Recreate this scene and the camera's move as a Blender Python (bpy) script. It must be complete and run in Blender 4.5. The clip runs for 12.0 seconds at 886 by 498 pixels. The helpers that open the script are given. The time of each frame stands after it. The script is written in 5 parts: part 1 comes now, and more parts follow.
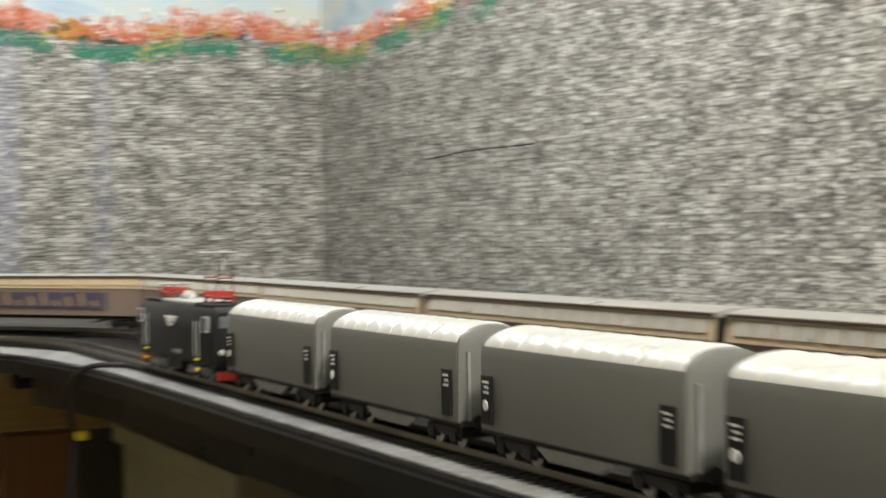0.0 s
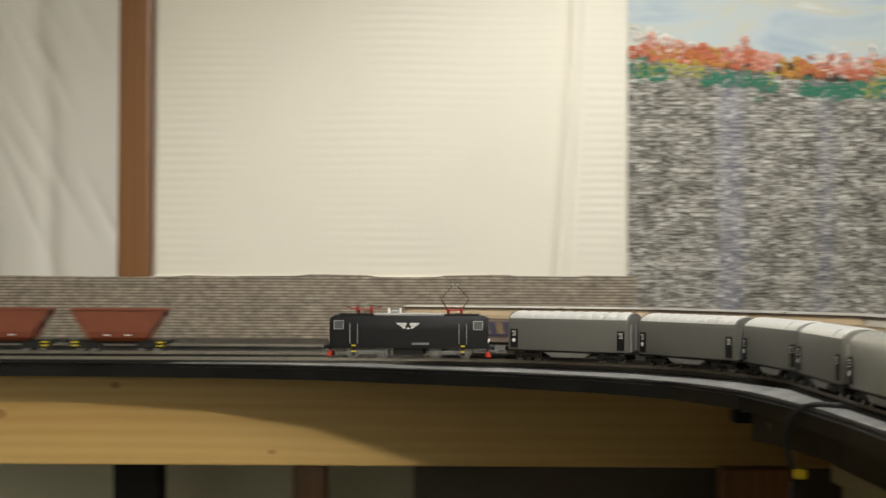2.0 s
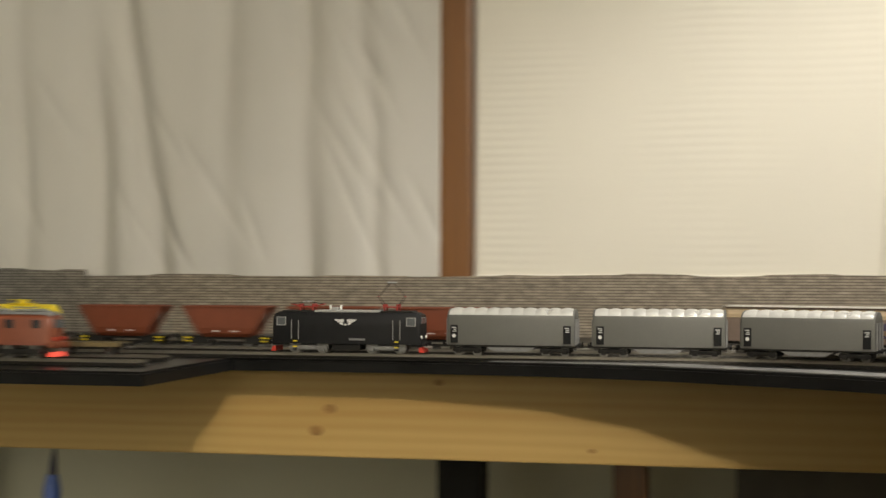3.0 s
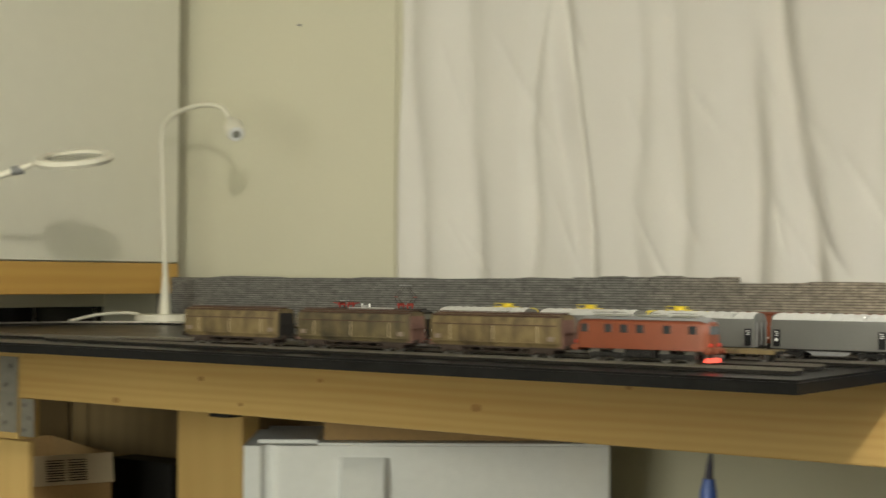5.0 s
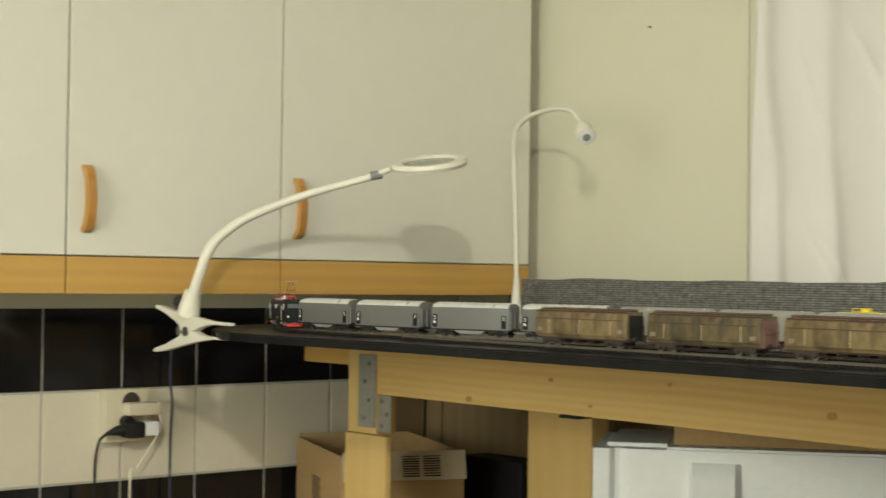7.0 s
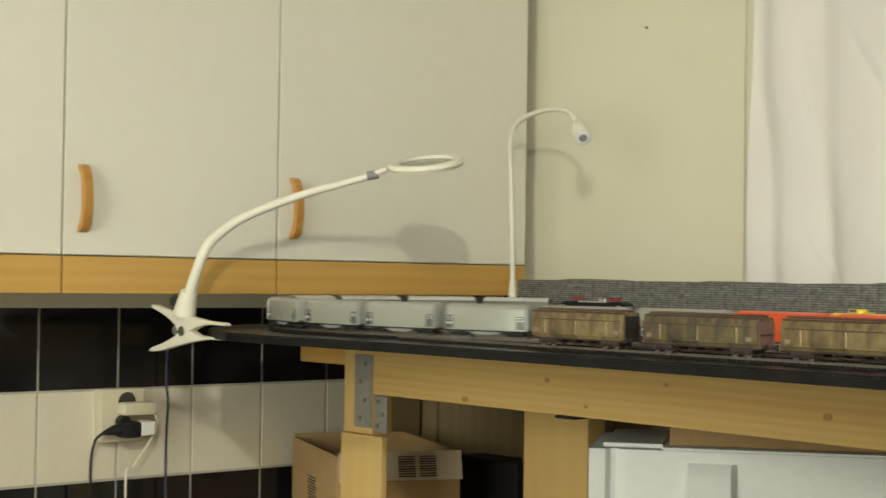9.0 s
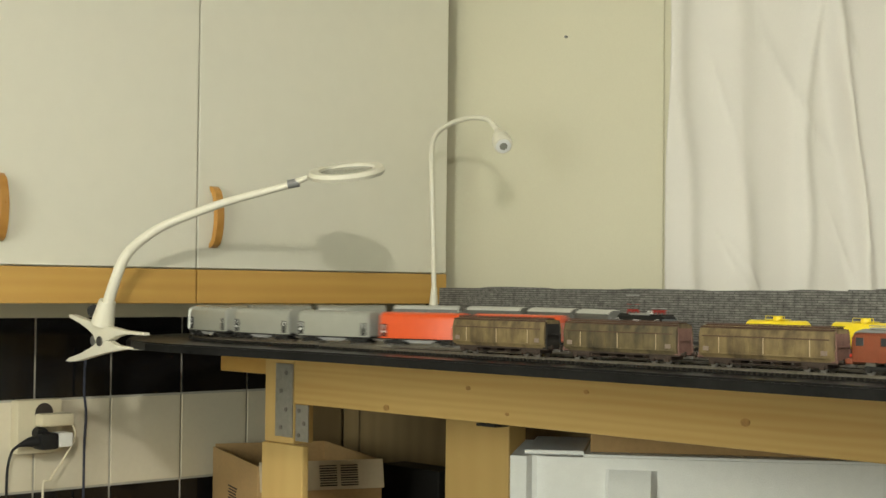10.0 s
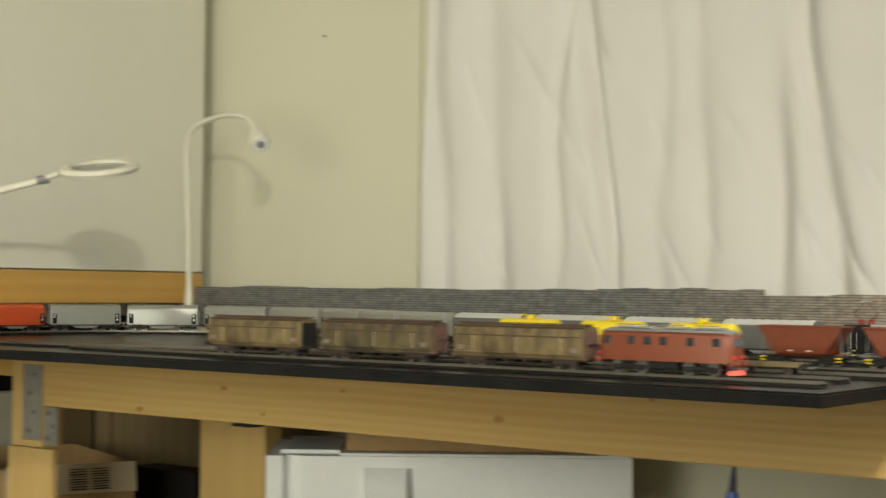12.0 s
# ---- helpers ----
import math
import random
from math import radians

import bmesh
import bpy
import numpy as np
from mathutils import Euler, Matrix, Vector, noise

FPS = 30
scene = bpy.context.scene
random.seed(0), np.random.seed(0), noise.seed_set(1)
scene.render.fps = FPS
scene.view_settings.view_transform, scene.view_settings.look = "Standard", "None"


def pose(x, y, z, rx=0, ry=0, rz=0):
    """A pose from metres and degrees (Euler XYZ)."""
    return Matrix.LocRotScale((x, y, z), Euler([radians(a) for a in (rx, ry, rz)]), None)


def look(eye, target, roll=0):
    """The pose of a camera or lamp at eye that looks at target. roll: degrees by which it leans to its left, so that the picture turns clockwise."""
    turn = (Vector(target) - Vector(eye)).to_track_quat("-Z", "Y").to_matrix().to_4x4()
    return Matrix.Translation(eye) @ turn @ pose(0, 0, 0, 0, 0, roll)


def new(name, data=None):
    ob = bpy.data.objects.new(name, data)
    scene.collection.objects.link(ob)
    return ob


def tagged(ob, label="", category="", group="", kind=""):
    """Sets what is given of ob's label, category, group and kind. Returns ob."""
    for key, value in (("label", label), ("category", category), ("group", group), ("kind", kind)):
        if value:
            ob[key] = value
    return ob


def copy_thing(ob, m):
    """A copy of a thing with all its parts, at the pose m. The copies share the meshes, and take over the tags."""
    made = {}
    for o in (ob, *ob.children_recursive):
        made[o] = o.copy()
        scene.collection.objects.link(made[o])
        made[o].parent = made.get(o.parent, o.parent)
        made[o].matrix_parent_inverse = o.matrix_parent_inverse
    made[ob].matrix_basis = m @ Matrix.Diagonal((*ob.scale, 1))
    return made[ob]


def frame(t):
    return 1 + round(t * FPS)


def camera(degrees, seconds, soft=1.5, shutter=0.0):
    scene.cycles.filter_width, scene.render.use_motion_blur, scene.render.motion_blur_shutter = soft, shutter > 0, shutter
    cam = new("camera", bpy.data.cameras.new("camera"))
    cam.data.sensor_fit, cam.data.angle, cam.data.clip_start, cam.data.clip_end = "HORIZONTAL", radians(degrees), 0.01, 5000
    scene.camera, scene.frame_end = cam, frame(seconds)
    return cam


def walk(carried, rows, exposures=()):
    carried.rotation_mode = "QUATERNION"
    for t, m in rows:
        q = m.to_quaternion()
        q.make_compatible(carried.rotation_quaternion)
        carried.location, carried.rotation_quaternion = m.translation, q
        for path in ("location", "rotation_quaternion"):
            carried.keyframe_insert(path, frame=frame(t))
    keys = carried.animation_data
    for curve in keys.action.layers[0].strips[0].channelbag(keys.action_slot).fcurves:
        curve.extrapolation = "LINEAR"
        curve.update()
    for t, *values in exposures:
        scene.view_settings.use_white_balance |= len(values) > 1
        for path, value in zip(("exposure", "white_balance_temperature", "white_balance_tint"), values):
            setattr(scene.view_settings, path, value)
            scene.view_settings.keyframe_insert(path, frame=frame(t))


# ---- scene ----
# One camera on a stand, turning from the wallpapered corner to the kitchen corner and part of the way back.
cam = camera(32.4, 12.0, 1.5, 0.6)
PATH = [
    (0.0, pose(0, 0, 1.3, 89.42, 0.84, -26.19)),
    (0.5, pose(0, 0, 1.3, 89.42, 0.28, -19.02)),
    (0.6, pose(0, 0, 1.3, 89.70, 0.17, -18.38)),
    (0.9, pose(0, 0, 1.3, 91.27, 0.13, -17.09)),
    (1.0, pose(0, 0, 1.3, 91.40, 0.16, -17.00)),
    (1.2, pose(0, 0, 1.3, 91.06, -0.05, -15.42)),
    (1.5, pose(0, 0, 1.3, 91.23, 0.20, -9.12)),
    (2.0, pose(0, 0, 1.3, 90.99, -0.25, 0.44)),
    (2.3, pose(0, 0, 1.3, 90.96, -0.20, 3.19)),
    (2.5, pose(0, 0, 1.3, 90.81, -0.23, 5.13)),
    (2.7, pose(0, 0, 1.3, 90.82, -0.20, 7.91)),
    (4.3, pose(0, 0, 1.3, 91.03, -0.25, 30.11)),
    (4.5, pose(0, 0, 1.3, 90.96, -0.23, 32.26)),
    (5.0, pose(0, 0, 1.3, 91.11, -0.36, 36.61)),
    (5.5, pose(0, 0, 1.3, 91.19, -0.41, 41.32)),
    (6.0, pose(0, 0, 1.3, 91.22, -0.47, 45.00)),
    (6.5, pose(0, 0, 1.3, 91.16, -0.56, 47.59)),
    (7.0, pose(0, 0, 1.3, 91.08, -0.76, 49.69)),
    (7.2, pose(0, 0, 1.3, 91.02, -0.65, 50.40)),
    (8.8, pose(0, 0, 1.3, 91.12, -1.01, 50.05)),
    (9.0, pose(0, 0, 1.3, 91.09, -0.86, 49.55)),
    (9.5, pose(0, 0, 1.3, 91.40, -0.76, 47.59)),
    (10.0, pose(0, 0, 1.3, 91.44, -0.65, 46.59)),
    (10.5, pose(0, 0, 1.3, 91.45, -0.63, 46.20)),
    (11.0, pose(0, 0, 1.3, 91.41, -0.66, 44.21)),
    (11.5, pose(0, 0, 1.3, 91.48, -0.67, 41.78)),
    (12.0, pose(0, 0, 1.3, 91.51, -0.65, 37.48)),
]
EXPOSURES = [(0.0, -0.42, 6200, 10), (0.5, -0.28, 6100, 10), (1.2, -0.42, 6000, 10), (1.5, -0.60, 6050, 10), (2.0, -0.93, 6500, 11), (2.5, -1.03, 6900, 12), (3.5, -0.8, 6800, 11), (4.5, -0.48, 6650, 9), (5.5, -0.18, 6500, 8), (6.5, -0.03, 6450, 7), (7.0, -0.04, 6450, 7), (10.5, -0.03, 6450, 7), (11.2, -0.05, 6450, 8), (12.0, -0.17, 6500, 9)]
walk(cam, PATH, EXPOSURES)

# ---- light: a ceiling lamp, plus an unseen corner pendant and wall spot added, at night ----
world = bpy.data.worlds.new("night")
scene.world = world
world.use_nodes = True
world.node_tree.nodes["Background"].inputs[0].default_value = (0.9, 0.85, 0.75, 1)
world.node_tree.nodes["Background"].inputs[1].default_value = 0.02


def ceiling_bulb(name, x, y, z, watts, radius, colour):
    data = bpy.data.lights.new(name, "POINT")
    data.shadow_soft_size, data.energy, data.color = radius, watts, colour
    ob = new(name, data)
    ob.matrix_world = pose(x, y, z)
    return ob


ceiling_bulb("bulb_light", 0.20, -0.30, 2.30, 116, 0.06, (1.0, 0.935, 0.80))
# unseen fill light added to brighten the kitchen corner and the beam
spot = bpy.data.lights.new("spot_light", "SPOT")
spot.energy, spot.color, spot.shadow_soft_size = 305, (0.975, 0.985, 0.84), 0.90
spot.spot_size, spot.spot_blend = radians(54), 0.7
new("spot_light", spot).matrix_world = look((-0.90, -1.95, 1.52), (-2.15, 1.8, 1.18))
# unseen light added to brighten the wallpapered corner and the wagon roofs
down = bpy.data.lights.new("corner_downlight", "SPOT")
down.energy, down.color, down.shadow_soft_size = 52, (0.99, 0.98, 0.94), 0.10
down.spot_size, down.spot_blend = radians(150), 0.5
new("corner_downlight", down).matrix_world = look((0.20, 1.40, 2.05), (0.42, 1.65, 1.0))


# ---- materials ----
def mat(name, colour, rough=0.6, metal=0.0, spread=0.12, scale=40.0, bump=0.15, fine=None, vary=0.0, coat=0.0):
    """A surface with colour variation at two scales, fine relief and uneven gloss."""
    m = bpy.data.materials.new(name)
    m.use_nodes = True
    nt = m.node_tree
    n, l = nt.nodes, nt.links
    b = n["Principled BSDF"]
    tc = n.new("ShaderNodeTexCoord")
    big = n.new("ShaderNodeTexNoise")
    big.inputs["Scale"].default_value, big.inputs["Detail"].default_value = scale, 5
    small = n.new("ShaderNodeTexNoise")
    small.inputs["Scale"].default_value, small.inputs["Detail"].default_value = fine or scale * 9, 3
    l.new(tc.outputs["Object"], big.inputs["Vector"])
    l.new(tc.outputs["Object"], small.inputs["Vector"])
    add = n.new("ShaderNodeMath")
    add.operation = "ADD"
    l.new(big.outputs["Fac"], add.inputs[0])
    l.new(small.outputs["Fac"], add.inputs[1])
    ramp = n.new("ShaderNodeMapRange")
    ramp.inputs["From Min"].default_value, ramp.inputs["From Max"].default_value = 0.6, 1.4
    l.new(add.outputs[0], ramp.inputs["Value"])
    mix = n.new("ShaderNodeMix")
    mix.data_type = "RGBA"
    lo = tuple(c * (1 - spread) for c in colour)
    hi = tuple(min(1, c * (1 + spread)) for c in colour)
    mix.inputs[6].default_value, mix.inputs[7].default_value = (*lo, 1), (*hi, 1)
    l.new(ramp.outputs["Result"], mix.inputs[0])
    out = mix.outputs[2]
    if vary:
        info = n.new("ShaderNodeObjectInfo")
        hsv = n.new("ShaderNodeHueSaturation")
        mr = n.new("ShaderNodeMapRange")
        mr.inputs["To Min"].default_value, mr.inputs["To Max"].default_value = 1 - vary, 1 + vary
        l.new(info.outputs["Random"], mr.inputs["Value"])
        l.new(mr.outputs["Result"], hsv.inputs["Value"])
        l.new(out, hsv.inputs["Color"])
        out = hsv.outputs["Color"]
    l.new(out, b.inputs["Base Color"])
    rr = n.new("ShaderNodeMapRange")
    rr.inputs["To Min"].default_value, rr.inputs["To Max"].default_value = max(0.03, rough - 0.08), min(1, rough + 0.08)
    l.new(big.outputs["Fac"], rr.inputs["Value"])
    l.new(rr.outputs["Result"], b.inputs["Roughness"])
    b.inputs["Metallic"].default_value = metal
    if coat:
        b.inputs["Coat Weight"].default_value = coat
    if bump:
        bp = n.new("ShaderNodeBump")
        bp.inputs["Strength"].default_value, bp.inputs["Distance"].default_value = bump, 0.001
        l.new(small.outputs["Fac"], bp.inputs["Height"])
        l.new(bp.outputs["Normal"], b.inputs["Normal"])
    return m


def nodes_of(m):
    return m.node_tree.nodes, m.node_tree.links, m.node_tree.nodes["Principled BSDF"]


def wood(name, light, dark, along="X", stretch=14.0, rough=0.5, scale=9.0):
    """Planed timber: long grain lines and growth rings along one axis."""
    m = mat(name, light, rough, bump=0.0)
    n, l, b = nodes_of(m)
    tc = n.new("ShaderNodeTexCoord")
    mp = n.new("ShaderNodeMapping")
    k = [stretch, stretch, stretch]
    k["XYZ".index(along)] = 0.7
    mp.inputs["Scale"].default_value = k
    l.new(tc.outputs["Object"], mp.inputs["Vector"])
    warp = n.new("ShaderNodeTexNoise")
    warp.inputs["Scale"].default_value, warp.inputs["Detail"].default_value = 1.6, 3
    l.new(mp.outputs["Vector"], warp.inputs["Vector"])
    wv = n.new("ShaderNodeTexWave")
    wv.bands_direction = "Z" if along != "Z" else "X"
    wv.inputs["Scale"].default_value, wv.inputs["Distortion"].default_value = scale * 0.25, 7.0
    wv.inputs["Detail"].default_value, wv.inputs["Detail Scale"].default_value = 3.0, 1.2
    l.new(mp.outputs["Vector"], wv.inputs["Vector"])
    fib = n.new("ShaderNodeTexNoise")
    fib.inputs["Scale"].default_value, fib.inputs["Detail"].default_value = 9.0, 4
    l.new(mp.outputs["Vector"], fib.inputs["Vector"])
    a = n.new("ShaderNodeMath")
    a.operation = "MULTIPLY_ADD"
    a.inputs[1].default_value = 0.20
    l.new(wv.outputs["Fac"], a.inputs[0])
    sc = n.new("ShaderNodeMath")
    sc.operation = "MULTIPLY"
    sc.inputs[1].default_value = 0.78
    l.new(warp.outputs["Fac"], sc.inputs[0])
    l.new(sc.outputs[0], a.inputs[2])
    cr = n.new("ShaderNodeValToRGB")
    cr.color_ramp.elements[0].position, cr.color_ramp.elements[1].position = 0.25, 0.75
    cr.color_ramp.elements[0].color, cr.color_ramp.elements[1].color = (*light, 1), (*dark, 1)
    l.new(a.outputs[0], cr.inputs["Fac"])
    l.new(cr.outputs["Color"], b.inputs["Base Color"])
    bp = n.new("ShaderNodeBump")
    bp.inputs["Strength"].default_value, bp.inputs["Distance"].default_value = 0.15, 0.001
    l.new(fib.outputs["Fac"], bp.inputs["Height"])
    l.new(bp.outputs["Normal"], b.inputs["Normal"])
    return m


def stone_paper(name):
    """Printed paper with coursed rubble: small uneven stones in wavy rows, in lighter and darker clumps."""
    m = mat(name, (0.3, 0.3, 0.28), 0.85, bump=0.0)
    n, l, b = nodes_of(m)
    tc = n.new("ShaderNodeTexCoord")
    sx = n.new("ShaderNodeSeparateXYZ")
    l.new(tc.outputs["Object"], sx.inputs[0])

    def math_node(op, a, c, d=None):
        k = n.new("ShaderNodeMath")
        k.operation = op
        for i, v in enumerate((a, c, d)):
            if v is None:
                continue
            if isinstance(v, (int, float)):
                k.inputs[i].default_value = v
            else:
                l.new(v, k.inputs[i])
        return k.outputs[0]

    def cloud(scale, detail, vec):
        k = n.new("ShaderNodeTexNoise")
        k.inputs["Scale"].default_value, k.inputs["Detail"].default_value = scale, detail
        l.new(vec, k.inputs["Vector"])
        return k.outputs["Fac"]

    along = math_node("SUBTRACT", sx.outputs[0], sx.outputs[1])
    flat = n.new("ShaderNodeCombineXYZ")
    l.new(along, flat.inputs[0])
    l.new(sx.outputs[2], flat.inputs[1])
    wob = math_node("MULTIPLY_ADD", cloud(120, 3, flat.outputs[0]), 0.007, sx.outputs[2])
    wob_u = math_node("MULTIPLY_ADD", cloud(130, 3, flat.outputs[0]), 0.016, along)
    rows = n.new("ShaderNodeCombineXYZ")
    l.new(wob_u, rows.inputs[0])
    l.new(wob, rows.inputs[1])
    br = n.new("ShaderNodeTexBrick")
    br.offset_frequency, br.squash, br.squash_frequency = 2, 0.65, 3
    br.inputs["Scale"].default_value = 1.0
    br.inputs["Brick Width"].default_value, br.inputs["Row Height"].default_value = 0.0170, 0.0068
    br.inputs["Mortar Size"].default_value, br.inputs["Mortar Smooth"].default_value = 0.0006, 0.6
    br.inputs["Color1"].default_value, br.inputs["Color2"].default_value = (0.85, 0.85, 0.85, 1), (0.22, 0.22, 0.22, 1)
    br.inputs["Mortar"].default_value = (0.12, 0.12, 0.12, 1)
    l.new(rows.outputs[0], br.inputs["Vector"])
    squeeze = n.new("ShaderNodeMapping")
    squeeze.inputs["Scale"].default_value = (1, 2.4, 1)
    l.new(flat.outputs[0], squeeze.inputs["Vector"])
    grain = cloud(112, 4, squeeze.outputs["Vector"])
    clump = cloud(24, 3, flat.outputs[0])
    val = math_node("MULTIPLY_ADD", br.outputs["Color"], 0.40, math_node("MULTIPLY", grain, 1.15))
    val = math_node("ADD", val, math_node("MULTIPLY_ADD", clump, 0.40, -0.40))
    cr = n.new("ShaderNodeValToRGB")
    e = cr.color_ramp.elements
    e[0].position, e[0].color = 0.26, (0.040, 0.041, 0.036, 1)
    e[1].position, e[1].color = 0.92, (0.74, 0.73, 0.68, 1)
    for p, c in ((0.47, (0.155, 0.146, 0.128, 1)), (0.66, (0.36, 0.345, 0.305, 1))):
        e.new(p).color = c
    l.new(val, cr.inputs["Fac"])
    # faint bluish glue runs below the painted border
    run = math_node("MULTIPLY_ADD", cloud(7, 2, flat.outputs[0]), 0.03, sx.outputs[0])
    drip = n.new("ShaderNodeValToRGB")
    de = drip.color_ramp.elements
    de[0].position, de[0].color = 0.405, (0, 0, 0, 1)
    de[1].position, de[1].color = 0.60, (0, 0, 0, 1)
    for p, v_ in ((0.425, 0.24), (0.445, 0.24), (0.465, 0), (0.555, 0), (0.575, 0.2)):
        de.new(p).color = (v_, v_, v_, 1)
    l.new(run, drip.inputs["Fac"])
    stain = n.new("ShaderNodeMix")
    stain.data_type = "RGBA"
    stain.inputs[7].default_value = (0.34, 0.36, 0.52, 1)
    l.new(drip.outputs["Color"], stain.inputs[0])
    l.new(cr.outputs["Color"], stain.inputs[6])
    l.new(stain.outputs[2], b.inputs["Base Color"])
    return m


def brick_paper(name):
    """Printed paper strip of long thin grey bricks."""
    m = mat(name, (0.2, 0.2, 0.2), 0.8, bump=0.0)
    n, l, b = nodes_of(m)
    tc = n.new("ShaderNodeTexCoord")
    mp = n.new("ShaderNodeMapping")
    mp.inputs["Rotation"].default_value = (radians(90), 0, 0)
    l.new(tc.outputs["Object"], mp.inputs["Vector"])
    br = n.new("ShaderNodeTexBrick")
    br.inputs["Scale"].default_value = 1.0
    br.inputs["Brick Width"].default_value, br.inputs["Row Height"].default_value = 0.023, 0.0044
    br.inputs["Mortar Size"].default_value, br.inputs["Mortar Smooth"].default_value = 0.0008, 0.3
    br.inputs["Color1"].default_value = (0.20, 0.198, 0.19, 1)
    br.inputs["Color2"].default_value = (0.145, 0.143, 0.138, 1)
    br.inputs["Mortar"].default_value = (0.065, 0.063, 0.058, 1)
    l.new(mp.outputs["Vector"], br.inputs["Vector"])
    ns = n.new("ShaderNodeTexNoise")
    ns.inputs["Scale"].default_value, ns.inputs["Detail"].default_value = 90, 5
    l.new(tc.outputs["Object"], ns.inputs["Vector"])
    sep = n.new("ShaderNodeSeparateXYZ")
    l.new(tc.outputs["Object"], sep.inputs[0])
    hue = n.new("ShaderNodeMapRange")
    hue.inputs["From Min"].default_value, hue.inputs["From Max"].default_value = -1.3, -0.9
    l.new(sep.outputs[0], hue.inputs["Value"])
    tint = n.new("ShaderNodeMix")
    tint.data_type = "RGBA"
    tint.inputs[6].default_value, tint.inputs[7].default_value = (1.0, 0.985, 0.95, 1), (1.75, 1.5, 1.22, 1)
    l.new(hue.outputs["Result"], tint.inputs[0])
    mr = n.new("ShaderNodeMapRange")
    mr.inputs["From Min"].default_value, mr.inputs["From Max"].default_value = 0.3, 0.7
    mr.inputs["To Min"].default_value, mr.inputs["To Max"].default_value = 0.62, 1.42
    l.new(ns.outputs["Fac"], mr.inputs["Value"])
    mul = n.new("ShaderNodeMix")
    mul.data_type, mul.blend_type = "RGBA", "MULTIPLY"
    mul.inputs[0].default_value = 1
    l.new(br.outputs["Color"], mul.inputs[6])
    l.new(mr.outputs["Result"], mul.inputs[7])
    mul2 = n.new("ShaderNodeMix")
    mul2.data_type, mul2.blend_type = "RGBA", "MULTIPLY"
    mul2.inputs[0].default_value = 1
    l.new(mul.outputs[2], mul2.inputs[6])
    l.new(tint.outputs[2], mul2.inputs[7])
    l.new(mul2.outputs[2], b.inputs["Base Color"])
    return m


def painted_sky(name):
    """Hand-painted sky: blue, white and sand-coloured strokes."""
    m = mat(name, (0.5, 0.6, 0.7), 0.7, bump=0.0)
    n, l, b = nodes_of(m)
    tc = n.new("ShaderNodeTexCoord")
    mp = n.new("ShaderNodeMapping")
    mp.inputs["Scale"].default_value = (4, 4, 11)
    l.new(tc.outputs["Object"], mp.inputs["Vector"])
    ns = n.new("ShaderNodeTexNoise")
    ns.inputs["Scale"].default_value, ns.inputs["Detail"].default_value, ns.inputs["Distortion"].default_value = 1.3, 4, 0.8
    l.new(mp.outputs["Vector"], ns.inputs["Vector"])
    cr = n.new("ShaderNodeValToRGB")
    e = cr.color_ramp.elements
    e[0].position, e[0].color = 0.30, (0.10, 0.20, 0.55, 1)
    e[1].position, e[1].color = 0.72, (0.72, 0.76, 0.76, 1)
    for p, c in ((0.38, (0.38, 0.48, 0.58, 1)), (0.5, (0.52, 0.60, 0.63, 1)), (0.6, (0.58, 0.59, 0.52, 1))):
        k = e.new(p)
        k.color = c
    l.new(ns.outputs["Fac"], cr.inputs["Fac"])
    l.new(cr.outputs["Color"], b.inputs["Base Color"])
    return m


def weathered(name, clean, dirty, amount):
    """Old paint under vertical rust runs and blotches."""
    m = mat(name, clean, 0.75, bump=0.35, scale=60)
    n, l, b = nodes_of(m)
    tc = n.new("ShaderNodeTexCoord")
    mp = n.new("ShaderNodeMapping")
    mp.inputs["Scale"].default_value = (75, 75, 38)
    l.new(tc.outputs["Object"], mp.inputs["Vector"])
    runs = n.new("ShaderNodeTexNoise")
    runs.inputs["Scale"].default_value, runs.inputs["Detail"].default_value = 1.0, 5
    l.new(mp.outputs["Vector"], runs.inputs["Vector"])
    blot = n.new("ShaderNodeTexNoise")
    blot.inputs["Scale"].default_value, blot.inputs["Detail"].default_value = 38, 8
    l.new(tc.outputs["Object"], blot.inputs["Vector"])
    mx = n.new("ShaderNodeMath")
    mx.operation = "MULTIPLY_ADD"
    mx.inputs[1].default_value = 0.6
    l.new(runs.outputs["Fac"], mx.inputs[0])
    hl = n.new("ShaderNodeMath")
    hl.operation = "MULTIPLY"
    hl.inputs[1].default_value = 0.4
    l.new(blot.outputs["Fac"], hl.inputs[0])
    l.new(hl.outputs[0], mx.inputs[2])
    mr = n.new("ShaderNodeMapRange")
    mr.inputs["From Min"].default_value, mr.inputs["From Max"].default_value = amount - 0.12, amount + 0.12
    l.new(mx.outputs[0], mr.inputs["Value"])
    mix = n.new("ShaderNodeMix")
    mix.data_type = "RGBA"
    mix.inputs[6].default_value, mix.inputs[7].default_value = (*dirty, 1), (*clean, 1)
    l.new(mr.outputs["Result"], mix.inputs[0])
    l.new(mix.outputs[2], b.inputs["Base Color"])
    return m


